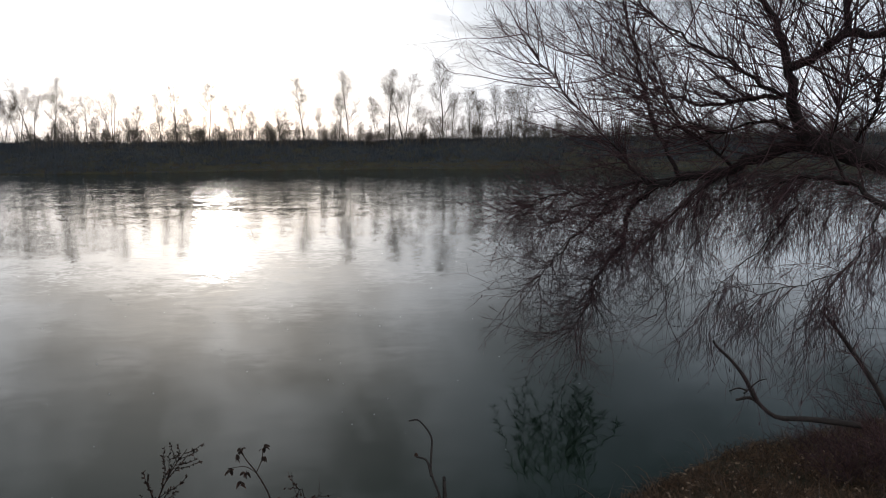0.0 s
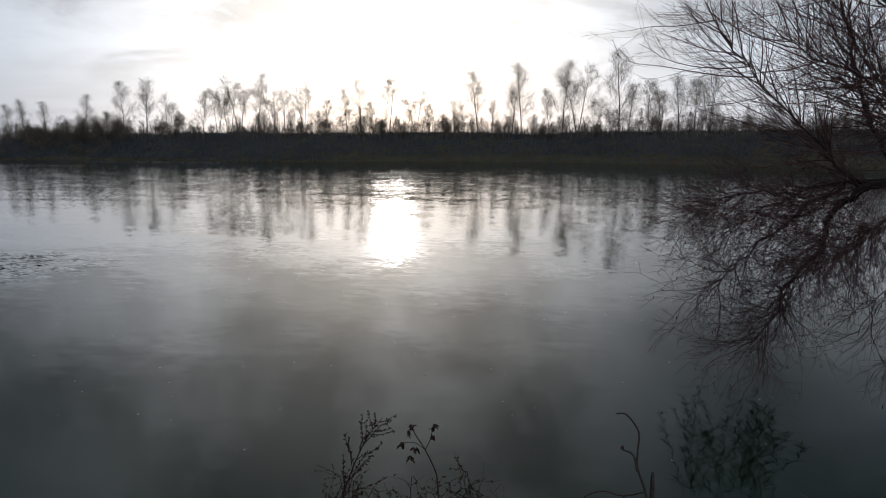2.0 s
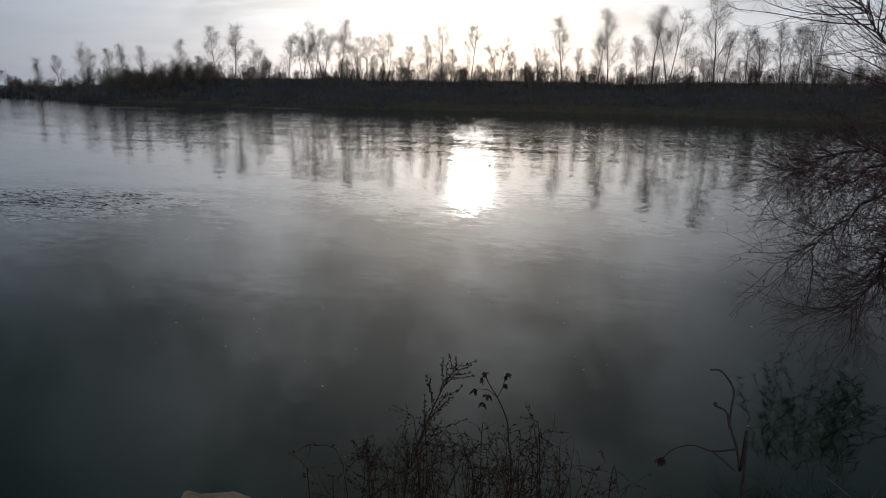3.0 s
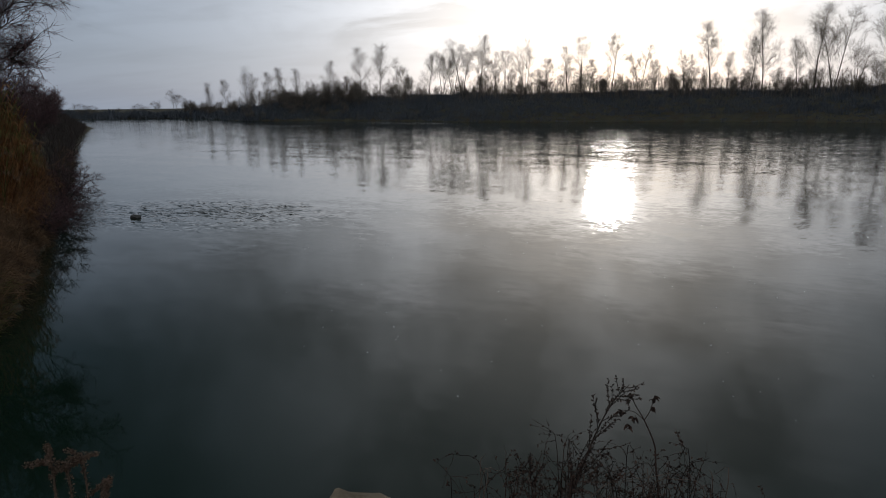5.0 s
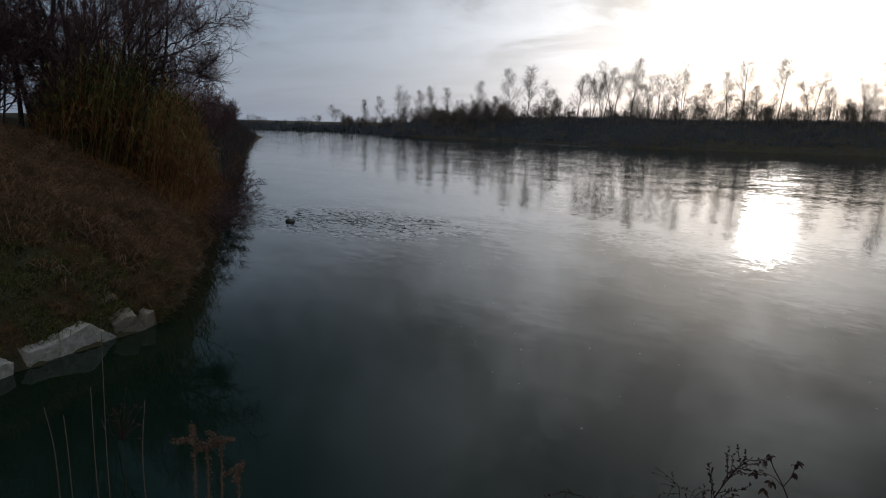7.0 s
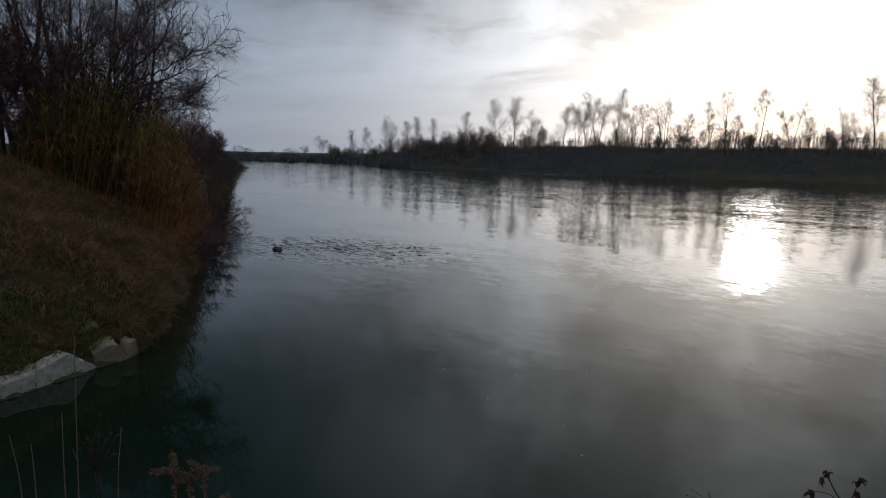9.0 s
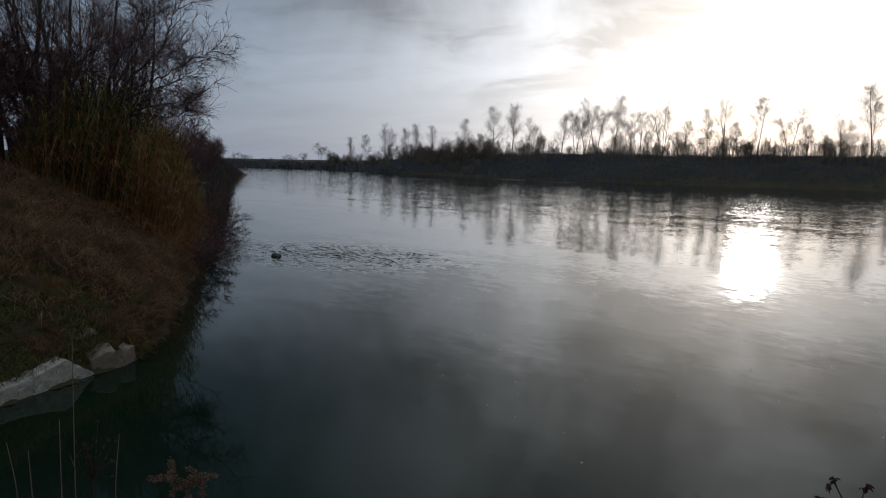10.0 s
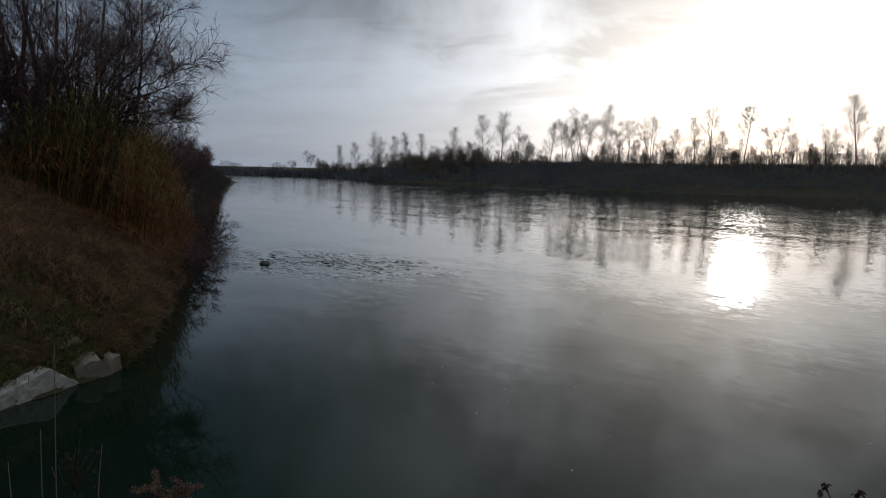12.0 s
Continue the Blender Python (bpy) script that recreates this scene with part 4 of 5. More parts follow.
def build_slab_grass():
    """Green tufts that hang over the top of the concrete."""
    rng = np.random.RandomState(57)
    edge = smooth_line([(-12.75, 0.6, 0), (-13.42, 2.4, 0), (-14.12, 4.1, 0), (-14.65, 5.2, 0)], 8)
    b = Builder()
    for _ in range(2600):
        p, d = along_line(edge, rng.rand())
        out = np.array((d[1], -d[0], 0))
        q = p - out * rng.uniform(-0.10, 0.50)
        w = unit(out * rng.uniform(0.1, 0.9) + d * rng.normal() * 0.5 + np.array((0, 0, rng.uniform(0.2, 1.0))))
        b.blade((q[0], q[1], 0.30 + 0.30 * rng.rand()), w, rng.uniform(0.10, 0.30), rng.uniform(0.008, 0.016), rng.uniform(0.6, 1.6), unit(np.cross(w, rand_unit(rng))))
    tagged(new("slab_grass", b.mesh("slab_grass", M_GRASS, False)), "olive grass tufts hanging over the concrete", "grass", kind="stuff")


def build_tussocks():
    """Shaggy tufts of dead and olive grass that droop down the slope towards the river."""
    rng = np.random.RandomState(52)
    s = scatter(rng, 40000, -29, -12.5, -1, 14, 0.0, 9.0)
    r = np.hypot(s[:, 0], s[:, 1])
    s, r = s[r < 28.0][:5200], r[r < 28.0][:5200]
    olive = r + 2.5 * bumps(s[:, 0], s[:, 1], 0.7, 5) + rng.normal(size=len(s)) * 0.8 < 17.0
    tuft_field("dead_tussocks", "shaggy rusty tufts of dead grass on the slope", rng, s[~olive], rng.uniform(0.25, 0.85, (~olive).sum()), 19, M_DEADGRASS, (0.5, 0.3, 0.0), 0.010, 0.022)
    tuft_field("olive_tussocks", "short olive grass tufts above the concrete", rng, s[olive], rng.uniform(0.12, 0.34, olive.sum()), 16, M_GRASS, (0.5, 0.3, 0.0), 0.009, 0.018)


build_left_grass()
build_tussocks()
build_edge_grass()
build_slab_grass()


def rough_block(seed, size, cuts=2, rough=0.05, chamfer=0.015):
    """A broken block: the hull of a shaken box and a few stray points, its edges chipped and its faces uneven."""
    rng = np.random.RandomState(seed)
    bm = bmesh.new()
    half = np.array(size) / 2
    for sx in (-1, 1):
        for sy in (-1, 1):
            for sz in (-1, 1):
                bm.verts.new(half * (sx, sy, sz) * rng.uniform(0.72, 1.0, 3))
    for _ in range(10):
        v = rng.uniform(-1, 1, 3)
        v[rng.randint(3)] = rng.choice((-1, 1))
        bm.verts.new(half * v * rng.uniform(0.92, 1.05))
    hull = bmesh.ops.convex_hull(bm, input=bm.verts[:])
    bmesh.ops.delete(bm, geom=[v for v in hull["geom_interior"] if isinstance(v, bmesh.types.BMVert)], context="VERTS")
    bmesh.ops.bevel(bm, geom=bm.edges[:], offset=chamfer, segments=1, affect="EDGES")
    bmesh.ops.triangulate(bm, faces=bm.faces[:])
    bmesh.ops.subdivide_edges(bm, edges=[e for e in bm.edges if e.calc_length() > 0.10], cuts=cuts, use_grid_fill=True)
    off = Vector(rng.uniform(-50, 50, 3))
    for v in bm.verts:
        v.co += v.co.normalized() * (noise.fractal(v.co * 5.0 + off, 0.9, 2.0, 4) * rough)
    me = bpy.data.meshes.new("block")
    bm.to_mesh(me)
    bm.free()
    return me


def block(name, seed, size, m, material, label, category, group="", **kw):
    me = rough_block(seed, size, **kw)
    me.materials.append(material)
    ob = new(name, me)
    ob.matrix_world = m
    return tagged(ob, label, category, group)


def broken_plate(name, seed, outline, thick, m, material, label, category, group=""):
    """A broken plate: an uneven outline in its x-z plane, given thickness, chipped along its edges and rough on its faces."""
    rng = np.random.RandomState(seed)
    bm = bmesh.new()
    front = bm.faces.new([bm.verts.new((x, 0, z)) for x, z in outline])
    back = bmesh.ops.extrude_face_region(bm, geom=[front])
    for v in back["geom"]:
        if isinstance(v, bmesh.types.BMVert):
            v.co.y += thick * rng.uniform(0.85, 1.1)
    bmesh.ops.recalc_face_normals(bm, faces=bm.faces[:])
    bmesh.ops.triangulate(bm, faces=bm.faces[:])
    for _ in range(5):
        long = [e for e in bm.edges if e.calc_length() > 0.055]
        bmesh.ops.subdivide_edges(bm, edges=long, cuts=1)
        bmesh.ops.triangulate(bm, faces=[f for f in bm.faces if len(f.verts) > 3])
    bm.normal_update()
    off = Vector(rng.uniform(-50, 50, 3))
    sharp = {v: max((e.calc_face_angle(0.0) for e in v.link_edges), default=0.0) for v in bm.verts}
    for v in bm.verts:
        chip = max(0.0, noise.noise(v.co * 9.0 + off)) * 0.055 if sharp[v] > 0.5 else 0.0
        v.co += v.normal * (noise.fractal(v.co * 7.0 + off, 0.9, 2.0, 4) * 0.016 - chip)
    me = bpy.data.meshes.new(name)
    bm.to_mesh(me)
    bm.free()
    me.materials.append(material)
    ob = new(name, me)
    ob.matrix_world = m
    return tagged(ob, label, category, group)


def build_concrete():
    group = "broken concrete at the water"
    turn = math.degrees(math.atan2(1.74, -0.76))
    broken_plate("concrete_slab", 1, ((-0.04, -0.30), (-0.02, 0.30), (0.35, 0.32), (0.80, 0.40), (1.22, 0.50), (1.36, 0.42), (1.62, 0.22), (1.92, 0.02), (1.9, -0.30)), 0.30,
                 pose(-13.29, 2.48, 0, 10, 0, turn), M_CONCRETE, "pale weathered concrete slab at the edge of the water", "concrete slab", group)
    broken_plate("concrete_slab", 2, ((-1.1, -0.30), (-1.15, 0.22), (-0.5, 0.30), (-0.1, 0.24), (-0.07, -0.30)), 0.35,
                 pose(-13.18, 2.28, 0, 10, 0, turn + 8), M_CONCRETE, "pale concrete slab sunk into the grassy bank", "concrete slab", group)
    broken_plate("concrete_block", 3, ((-0.26, -0.25), (-0.30, 0.34), (-0.02, 0.46), (0.16, 0.42), (0.34, 0.02), (0.30, -0.25)), 0.36,
                 pose(-14.16, 4.50, 0, 20, -6, turn - 22), M_BLOCK, "tilted broken concrete block beside the slab", "concrete block", group)
    broken_plate("concrete_block", 4, ((-0.16, -0.25), (-0.12, 0.34), (0.04, 0.40), (0.30, 0.04), (0.26, -0.25)), 0.24,
                 pose(-14.30, 4.94, 0, 14, 8, turn + 12), M_BLOCK, "small broken concrete block at the waterline", "concrete block", group)
    broken_plate("concrete_block", 5, ((-0.32, -0.12), (-0.34, 0.06), (-0.05, 0.13), (0.36, 0.10), (0.30, -0.10)), 0.30,
                 pose(-14.60, 4.18, 0.56, 14, -14, turn - 4), M_BLOCK, "grey concrete lump half buried in grass", "concrete block", group)
    block("river_rock", 6, (0.42, 0.30, 0.22), pose(-26.0, 15.5, 0.0, 4, 10, 20), M_STONE, "dark wet rock breaking the river surface", "rock", "", cuts=2, rough=0.02)


build_concrete()


# ---- the leaning willow over the water ----
def build_willow():
    rng = np.random.RandomState(61)
    base = (8.3, 7.4)
    gz = ground_z(*base)
    limbs = {
        "main": ([(8.3, 7.4, gz - 0.3), (7.6, 7.8, gz + 1.1), (6.6, 8.15, 3.75), (5.58, 8.3, 4.29), (5.02, 8.19, 4.45), (4.54, 8.23, 4.58)], 0.22, 0.135),
        "upright": ([(4.54, 8.23, 4.56), (4.25, 8.14, 5.02), (4.17, 8.14, 5.49), (4.07, 8.24, 5.9), (3.98, 8.44, 6.28), (3.72, 8.99, 7.58)], 0.078, 0.024),
        "right": ([(4.18, 8.14, 5.44), (4.31, 7.83, 5.54), (4.43, 7.4, 5.68), (4.56, 6.96, 5.64), (4.67, 6.4, 5.62)], 0.06, 0.035),
        "right_up": ([(4.43, 7.4, 5.68), (4.39, 7.37, 5.98), (4.26, 7.54, 6.55), (4.03, 7.63, 7.05)], 0.04, 0.015),
        "droop": ([(4.6, 8.2, 4.54), (4.19, 8.64, 4.41), (3.91, 8.98, 4.18), (3.51, 9.36, 4.08), (3.06, 9.71, 3.92), (2.82, 9.86, 3.57), (2.69, 9.84, 3.05),
                   (2.41, 9.95, 2.64), (2.23, 9.89, 2.17), (1.99, 9.83, 1.74)], 0.100, 0.007),
        "far_droop": ([(3.51, 9.36, 4.08), (2.96, 9.96, 3.97), (2.47, 10.38, 3.75), (2.05, 10.70, 3.48), (1.62, 10.90, 3.12)], 0.045, 0.007),
        "near_droop": ([(3.91, 8.98, 4.18), (3.37, 8.96, 3.84), (3.0, 8.95, 3.42), (2.61, 8.92, 3.11)], 0.035, 0.008),
        "ascend": ([(3.36, 9.41, 4.10), (3.12, 9.6, 4.74), (2.98, 9.73, 5.23), (2.82, 9.82, 5.8), (2.64, 9.84, 6.59), (2.48, 9.94, 7.24)], 0.034, 0.009),
        "ascend_left": ([(3.06, 9.71, 3.92), (2.66, 10.16, 4.5), (2.21, 10.56, 5.08), (1.7, 10.8, 5.73), (1.31, 10.96, 6.41)], 0.022, 0.006),
        "low": ([(7.4, 7.85, 2.7), (5.9, 7.2, 3.3), (5.04, 7.43, 3.82), (4.83, 7.82, 4.04), (4.56, 8.21, 4.12), (4.28, 8.47, 4.04)], 0.055, 0.02),
        "side": ([(4.19, 8.17, 5.13), (3.92, 8.63, 5.12), (3.53, 9.12, 5.08), (3.17, 9.45, 5.24), (2.67, 10.0, 5.54), (2.15, 10.38, 5.97)], 0.035, 0.008),
        "side_up": ([(4.17, 8.18, 5.09), (3.79, 8.55, 5.44), (3.33, 9.11, 5.92), (2.88, 9.4, 6.35), (2.48, 9.71, 6.87)], 0.03, 0.008),
        "cross": ([(4.51, 8.25, 4.65), (3.98, 8.4, 4.8), (3.52, 8.5, 4.67), (3.03, 8.57, 4.92), (2.59, 8.59, 5.21)], 0.024, 0.006),
        "left_droop": ([(2.96, 9.96, 3.97), (2.50, 10.12, 3.54), (2.05, 10.25, 3.08), (1.70, 10.30, 2.65), (1.45, 10.36, 2.35)], 0.03, 0.006),
        "left_reach": ([(2.47, 10.38, 3.75), (2.00, 10.75, 3.80), (1.55, 10.95, 3.66), (1.22, 11.10, 3.42)], 0.025, 0.006),
        "hang": ([(4.56, 8.21, 4.12), (4.31, 8.20, 3.63), (3.98, 8.19, 3.20), (3.57, 8.19, 2.77), (3.30, 8.20, 2.33)], 0.012, 0.004),
        "hang_right": ([(5.04, 7.43, 3.82), (4.71, 7.23, 3.41), (4.37, 7.27, 3.08), (3.98, 7.34, 2.91), (3.61, 7.50, 2.78)], 0.012, 0.004),
        "hang_mid": ([(3.91, 8.98, 4.18), (3.75, 8.91, 3.64), (3.44, 8.86, 3.19), (3.16, 8.87, 2.63), (2.93, 8.84, 2.16)], 0.012, 0.004),
        "right_crown": ([(5.02, 8.19, 4.45), (5.02, 7.82, 4.86), (4.91, 7.50, 5.28), (4.88, 7.23, 5.66)], 0.03, 0.010),
        "low_crown": ([(4.83, 7.82, 4.04), (4.45, 7.59, 4.47), (4.42, 7.37, 4.90), (4.51, 7.17, 5.25)], 0.022, 0.007),
        "crown_a": ([(3.98, 8.44, 6.28), (3.6, 8.6, 7.3), (3.2, 8.8, 8.4), (2.8, 9.0, 9.6)], 0.04, 0.010),
        "crown_b": ([(4.03, 7.63, 7.05), (3.9, 7.8, 7.9), (3.7, 8.0, 8.9), (3.4, 8.2, 10.0)], 0.03, 0.010),
        "crown_c": ([(2.48, 9.94, 7.24), (2.2, 10.1, 8.0), (1.9, 10.3, 8.9), (1.6, 10.4, 9.7)], 0.014, 0.006),
        "crown_d": ([(4.67, 6.4, 5.62), (4.5, 6.4, 6.8), (4.3, 6.6, 8.0), (4.0, 6.8, 9.3)], 0.03, 0.010),
        "crown_e": ([(3.72, 8.99, 7.58), (3.6, 9.3, 8.5), (3.3, 9.6, 9.6)], 0.03, 0.010),
        "short": ([(3.97, 8.95, 4.18), (3.54, 8.71, 4.52), (3.04, 8.78, 4.82)], 0.03, 0.01),
    }
    tree = thing("willow_tree", pose(0, 0, 0), "leafless dark willow leaning out low over the river", "tree")
    count = {"main": 72, "upright": 44, "right": 34, "right_up": 28, "droop": 150, "far_droop": 66, "near_droop": 58, "ascend": 50, "ascend_left": 52,
             "low": 110, "side": 50, "side_up": 46, "cross": 38, "short": 24, "left_droop": 48, "left_reach": 46,
             "hang": 26, "hang_right": 36, "hang_mid": 10, "right_crown": 36, "low_crown": 30,
             "crown_a": 30, "crown_b": 28, "crown_c": 28, "crown_d": 26, "crown_e": 24}
    for name, (pts, r0, r1) in limbs.items():
        line = smooth_line(pts, 4)
        line[1:-1] += rng.normal(size=line[1:-1].shape) * (0.03 if r0 < 0.06 else 0.022)
        limb = Builder()
        limb.tube(line, r0 + (r1 - r0) * np.linspace(0, 1, len(line)) ** 0.8, 9 if r0 > 0.08 else 7)
        part("trunk" if name == "main" else "limb", limb, M_BARK, tree)
        for _ in range(count[name]):
            s = rng.uniform(0.35 if name == "main" else 0.10, 1.0)
            p, d = along_line(line, s)
            low_part = p[2] < 4.35 and not name.startswith("asc")
            weep = low_part and p[0] > 3.15                  # whips that hang straight down
            if weep:
                e = unit(fork(rng, d, 30, 80) + np.array((-0.15, rng.normal() * 0.2, -0.75)) * rng.uniform(0.3, 1.2))
                pull, ln, wander = np.array((-0.01, 0.0, -0.11)), rng.uniform(0.4, 1.25), 0.10
            elif low_part:
                e = unit(fork(rng, d, 30, 80) + np.array((-0.50, rng.normal() * 0.25, -0.30)) * rng.uniform(0.1, 0.9))
                pull, ln, wander = np.array((-0.02, 0.0, -0.06)), rng.uniform(0.4, 1.05), 0.15
                if rng.rand() < 0.6:                        # tips that hook outwards and up
                    pull = np.array((-0.03, 0.0, 0.025))
            else:                                           # long shoots that sweep out, then up
                e = unit(fork(rng, d, 30, 75) + np.array((-0.40, rng.normal() * 0.25, 0.40)) * rng.uniform(0.1, 0.9))
                pull, ln, wander = np.array((-0.015, 0.0, 0.05)), rng.uniform(0.6, 2.0), 0.09
            b2 = grow(rng, p, e, ln, 8, wander, pull)
            twigs = Builder()
            fine = 1.0 if low_part else 0.78
            twigs.tube(b2, np.linspace(0.0078 if low_part else 0.0105, 0.0026, 9) * (0.7 if weep else 1.0), 4)
            for _ in range(int(5 + 4 * ln if low_part else 4 + 4.5 * ln)):
                q, e2 = along_line(b2, rng.uniform(0.10, 1.0))
                t3 = grow(rng, q, fork(rng, e2, 22, 58), rng.uniform(0.22, 0.70) * (1.0 if low_part else 1.25), 5, wander * 1.15, pull * 1.8 * rng.uniform(0.0, 1.4))
                twigs.tube(t3, np.linspace(0.0034, 0.0018, 6) * fine, 3)
                for _ in range(rng.randint(2, 5) if low_part else rng.randint(1, 4)):
                    q2, e3 = along_line(t3, rng.uniform(0.1, 1.0))
                    t4 = grow(rng, q2, fork(rng, e3, 22, 55), rng.uniform(0.10, 0.36) * (1.0 if low_part else 1.2), 3, wander * 1.2, pull * 2 * rng.uniform(0.0, 1.4))
                    twigs.tube(t4, np.array((0.0022, 0.0020, 0.0017, 0.0012)) * fine, 3)
                    if low_part and rng.rand() < 0.07:      # a withered leaf still hanging
                        twigs.blade(t4[-1], (0, 0, -1), rng.uniform(0.03, 0.06), 0.014, 0.2, unit((rng.normal(), rng.normal(), 0)))
            part("branch", twigs, M_TWIG, tree, "reddish-brown branch with fine twigs")


build_willow()


# ---- the grassy spit under the willow ----
def build_right_bank():
    rng = np.random.RandomState(71)
    s = scatter(rng, 90000, 1.0, 10, 4.5, 11, 0.02, 4.5)
    grass_field("right_bank_grass", "matted reddish-brown dead grass on the sloping bank", rng, s[:26000], M_RUST, 0.08, 0.30, 0.007, 1.5)
    s = scatter(rng, 30000, 1.0, 10, 4.5, 11, 0.02, 4.5)
    grass_field("right_bank_straw", "pale bent straw lying in the dead grass", rng, s[:2600], M_STRAW, 0.25, 0.75, 0.006, 1.4)
    s = scatter(rng, 12000, 1.0, 10, 4.5, 11, 0.0, 4.5)
    tuft_field("right_bank_tufts", "shaggy russet tufts of dead grass at the water", rng, s[:1200], rng.uniform(0.12, 0.42, len(s[:1200])), 16, M_RUST, (-0.5, 0.3, 0.0), 0.005, 0.009)
    s = scatter(rng, 30000, 1.0, 10, 4.5, 11, 0.0, 4.5)
    litter = Builder()
    for x, y, z, d in s[:3800]:
        out = unit((rng.normal(), rng.normal(), rng.normal() * 0.35))
        leaflet(litter, rng, np.array((x, y, z + rng.uniform(0.02, 0.09))), out, rng.uniform(0.02, 0.07))
    tagged(new("leaf_litter", litter.mesh("leaf_litter", M_LITTER, False)), "curled pale brown leaves lying in the dead grass", "leaves", kind="stuff")
    b = Builder()
    arm = smooth_line([(5.0, 7.5, 1.16), (4.45, 7.6, 1.20), (4.07, 7.69, 1.20), (3.82, 7.78, 1.40), (3.64, 7.84, 1.36)], 4)
    b.tube(arm, np.linspace(0.040, 0.016, len(arm)), 7)
    br = thing("fallen_branch", pose(0, 0, 0), "dead forked branch lying on the bank over the water", "branch")
    part("stem", b, M_BARK, br)
    for pts, r0, r1 in (([(3.86, 7.76, 1.38), (3.72, 7.80, 1.66), (3.58, 7.88, 1.86), (3.42, 7.96, 2.02), (3.38, 7.98, 2.10)], 0.030, 0.014),
                        ([(3.75, 7.80, 1.50), (3.66, 7.83, 1.52), (3.56, 7.86, 1.47)], 0.014, 0.008),
                        ([(3.72, 7.80, 1.46), (3.84, 7.72, 1.64), (3.92, 7.66, 1.70)], 0.012, 0.006)):
        f = Builder()
        line = smooth_line(pts, 4)
        f.tube(line, np.linspace(r0, r1, len(line)), 6)
        part("side_branch", f, M_BARK, br)
    b2 = thing("dead_sapling", pose(0, 0, 0), "bare leaning dead sapling beside the fallen branch", "sapling")
    stem = smooth_line([(5.15, 6.75, 0.95), (4.79, 6.85, 1.76), (4.58, 7.17, 2.25), (4.42, 7.33, 2.53), (4.35, 7.41, 2.62)], 4)
    f = Builder()
    f.tube(stem, np.linspace(0.034, 0.016, len(stem)), 7)
    part("stem", f, M_BARK, b2)
    f = Builder()
    for _ in range(26):
        p, d = along_line(stem, rng.uniform(0.1, 0.8))
        tw = grow(rng, p, fork(rng, d, 40, 80), rng.uniform(0.2, 0.7), 5, 0.2, (0, 0, 0.05))
        f.tube(tw, np.linspace(0.006, 0.002, 6), 3)
        for _ in range(4):
            q, e = along_line(tw, rng.uniform(0.2, 1))
            f.tube(grow(rng, q, fork(rng, e, 25, 60), rng.uniform(0.1, 0.3), 3, 0.2), (0.003, 0.0026, 0.002, 0.0015), 3)
    part("crown", f, M_TWIG, b2)
    # tangled scrub at the foot of the willow
    for k, (x, y, tall) in enumerate(((5.6, 7.7, 1.5), (6.3, 8.6, 1.5), (5.3, 8.6, 0.9), (6.8, 7.6, 1.8), (5.0, 7.55, 0.9), (4.75, 7.3, 0.7), (5.35, 7.0, 1.1))):
        t = thing("scrub_bush", pose(x, y, ground_z(x, y)), "low tangled leafless scrub at the foot of the willow", "bush", "scrub under the willow")
        f = Builder()
        for _ in range(26):
            c = grow(rng, (rng.normal() * 0.1, rng.normal() * 0.1, -0.05), unit((rng.normal() * 0.7, rng.normal() * 0.7, 1)), tall * rng.uniform(0.5, 1.0), 6, 0.16, (0, 0, -0.02))
            f.tube(c, np.linspace(0.007, 0.002, 7), 3)
            for _ in range(9):
                q, e = along_line(c, rng.uniform(0.2, 1))
                f.tube(grow(rng, q, fork(rng, e, 25, 60), rng.uniform(0.12, 0.4), 3, 0.2), (0.003, 0.0026, 0.002, 0.0015), 3)
        part("crown", f, M_TWIG, t)


build_right_bank()


# ---- weeds at the camera's feet ----
def build_near_grass():
    rng = np.random.RandomState(81)
    s = scatter(rng, 16000, -6, 3, -1.5, 6, 0.1, 8)
    grass_field("near_bank_grass", "dead brown grass on the bank by the path", rng, s[:5000], M_DEADGRASS, 0.10, 0.30, 0.008, 1.0)


build_near_grass()


def mugwort(seed, pts, width, label):
    """A dry mugwort: one stem and side sprays set with small curled leaflets."""
    rng = np.random.RandomState(seed)
    line = smooth_line(pts, 6)
    t = thing("mugwort_plant", pose(0, 0, 0), label, "weed", "dry weeds on the bank")
    st, lf = Builder(), Builder()
    st.tube(line, np.linspace(0.0026, 0.0005, len(line)), 5)
    n = len(line)
    first = max(0, n - 34)
    for k in range(46):
        s = first / n + (1 - first / n) * (k + rng.rand()) / 46 * 0.97
        p, d = along_line(line, s)
        f = (s - first / n) / (1 - first / n)
        ln = width * 1.25 * (1.08 - f) ** 0.8 * rng.uniform(0.55, 1.1) + 0.008
        spray = grow(rng, p, fork(rng, d, 38, 62), ln, 5, 0.10, (0, 0, 0.06))
        st.tube(spray, np.linspace(0.0007, 0.0003, 6), 3)
        for _ in range(int(12 + ln * 420)):
            q, e = along_line(spray, rng.uniform(0.1, 1))
            leaflet(lf, rng, q, fork(rng, e, 20, 75), rng.uniform(0.0022, 0.0055))
    part("stem", st, M_WEED, t)
    part("foliage", lf, M_WEED, t, "tiny curled dry leaflets", False)


mugwort(91, [(-0.38, 0.66, 2.6), (-0.385, 0.68, 3.4), (-0.381, 0.697, 3.953), (-0.381, 0.722, 3.988), (-0.372, 0.762, 4.045), (-0.358, 0.791, 4.089), (-0.340, 0.811, 4.116)], 0.085, "dry dark mugwort with feathery leaflets")
mugwort(92, [(-0.47, 0.72, 2.6), (-0.46, 0.73, 3.5), (-0.443, 0.713, 3.927), (-0.471, 0.741, 3.987)], 0.062, "low dry mugwort beside a taller one")


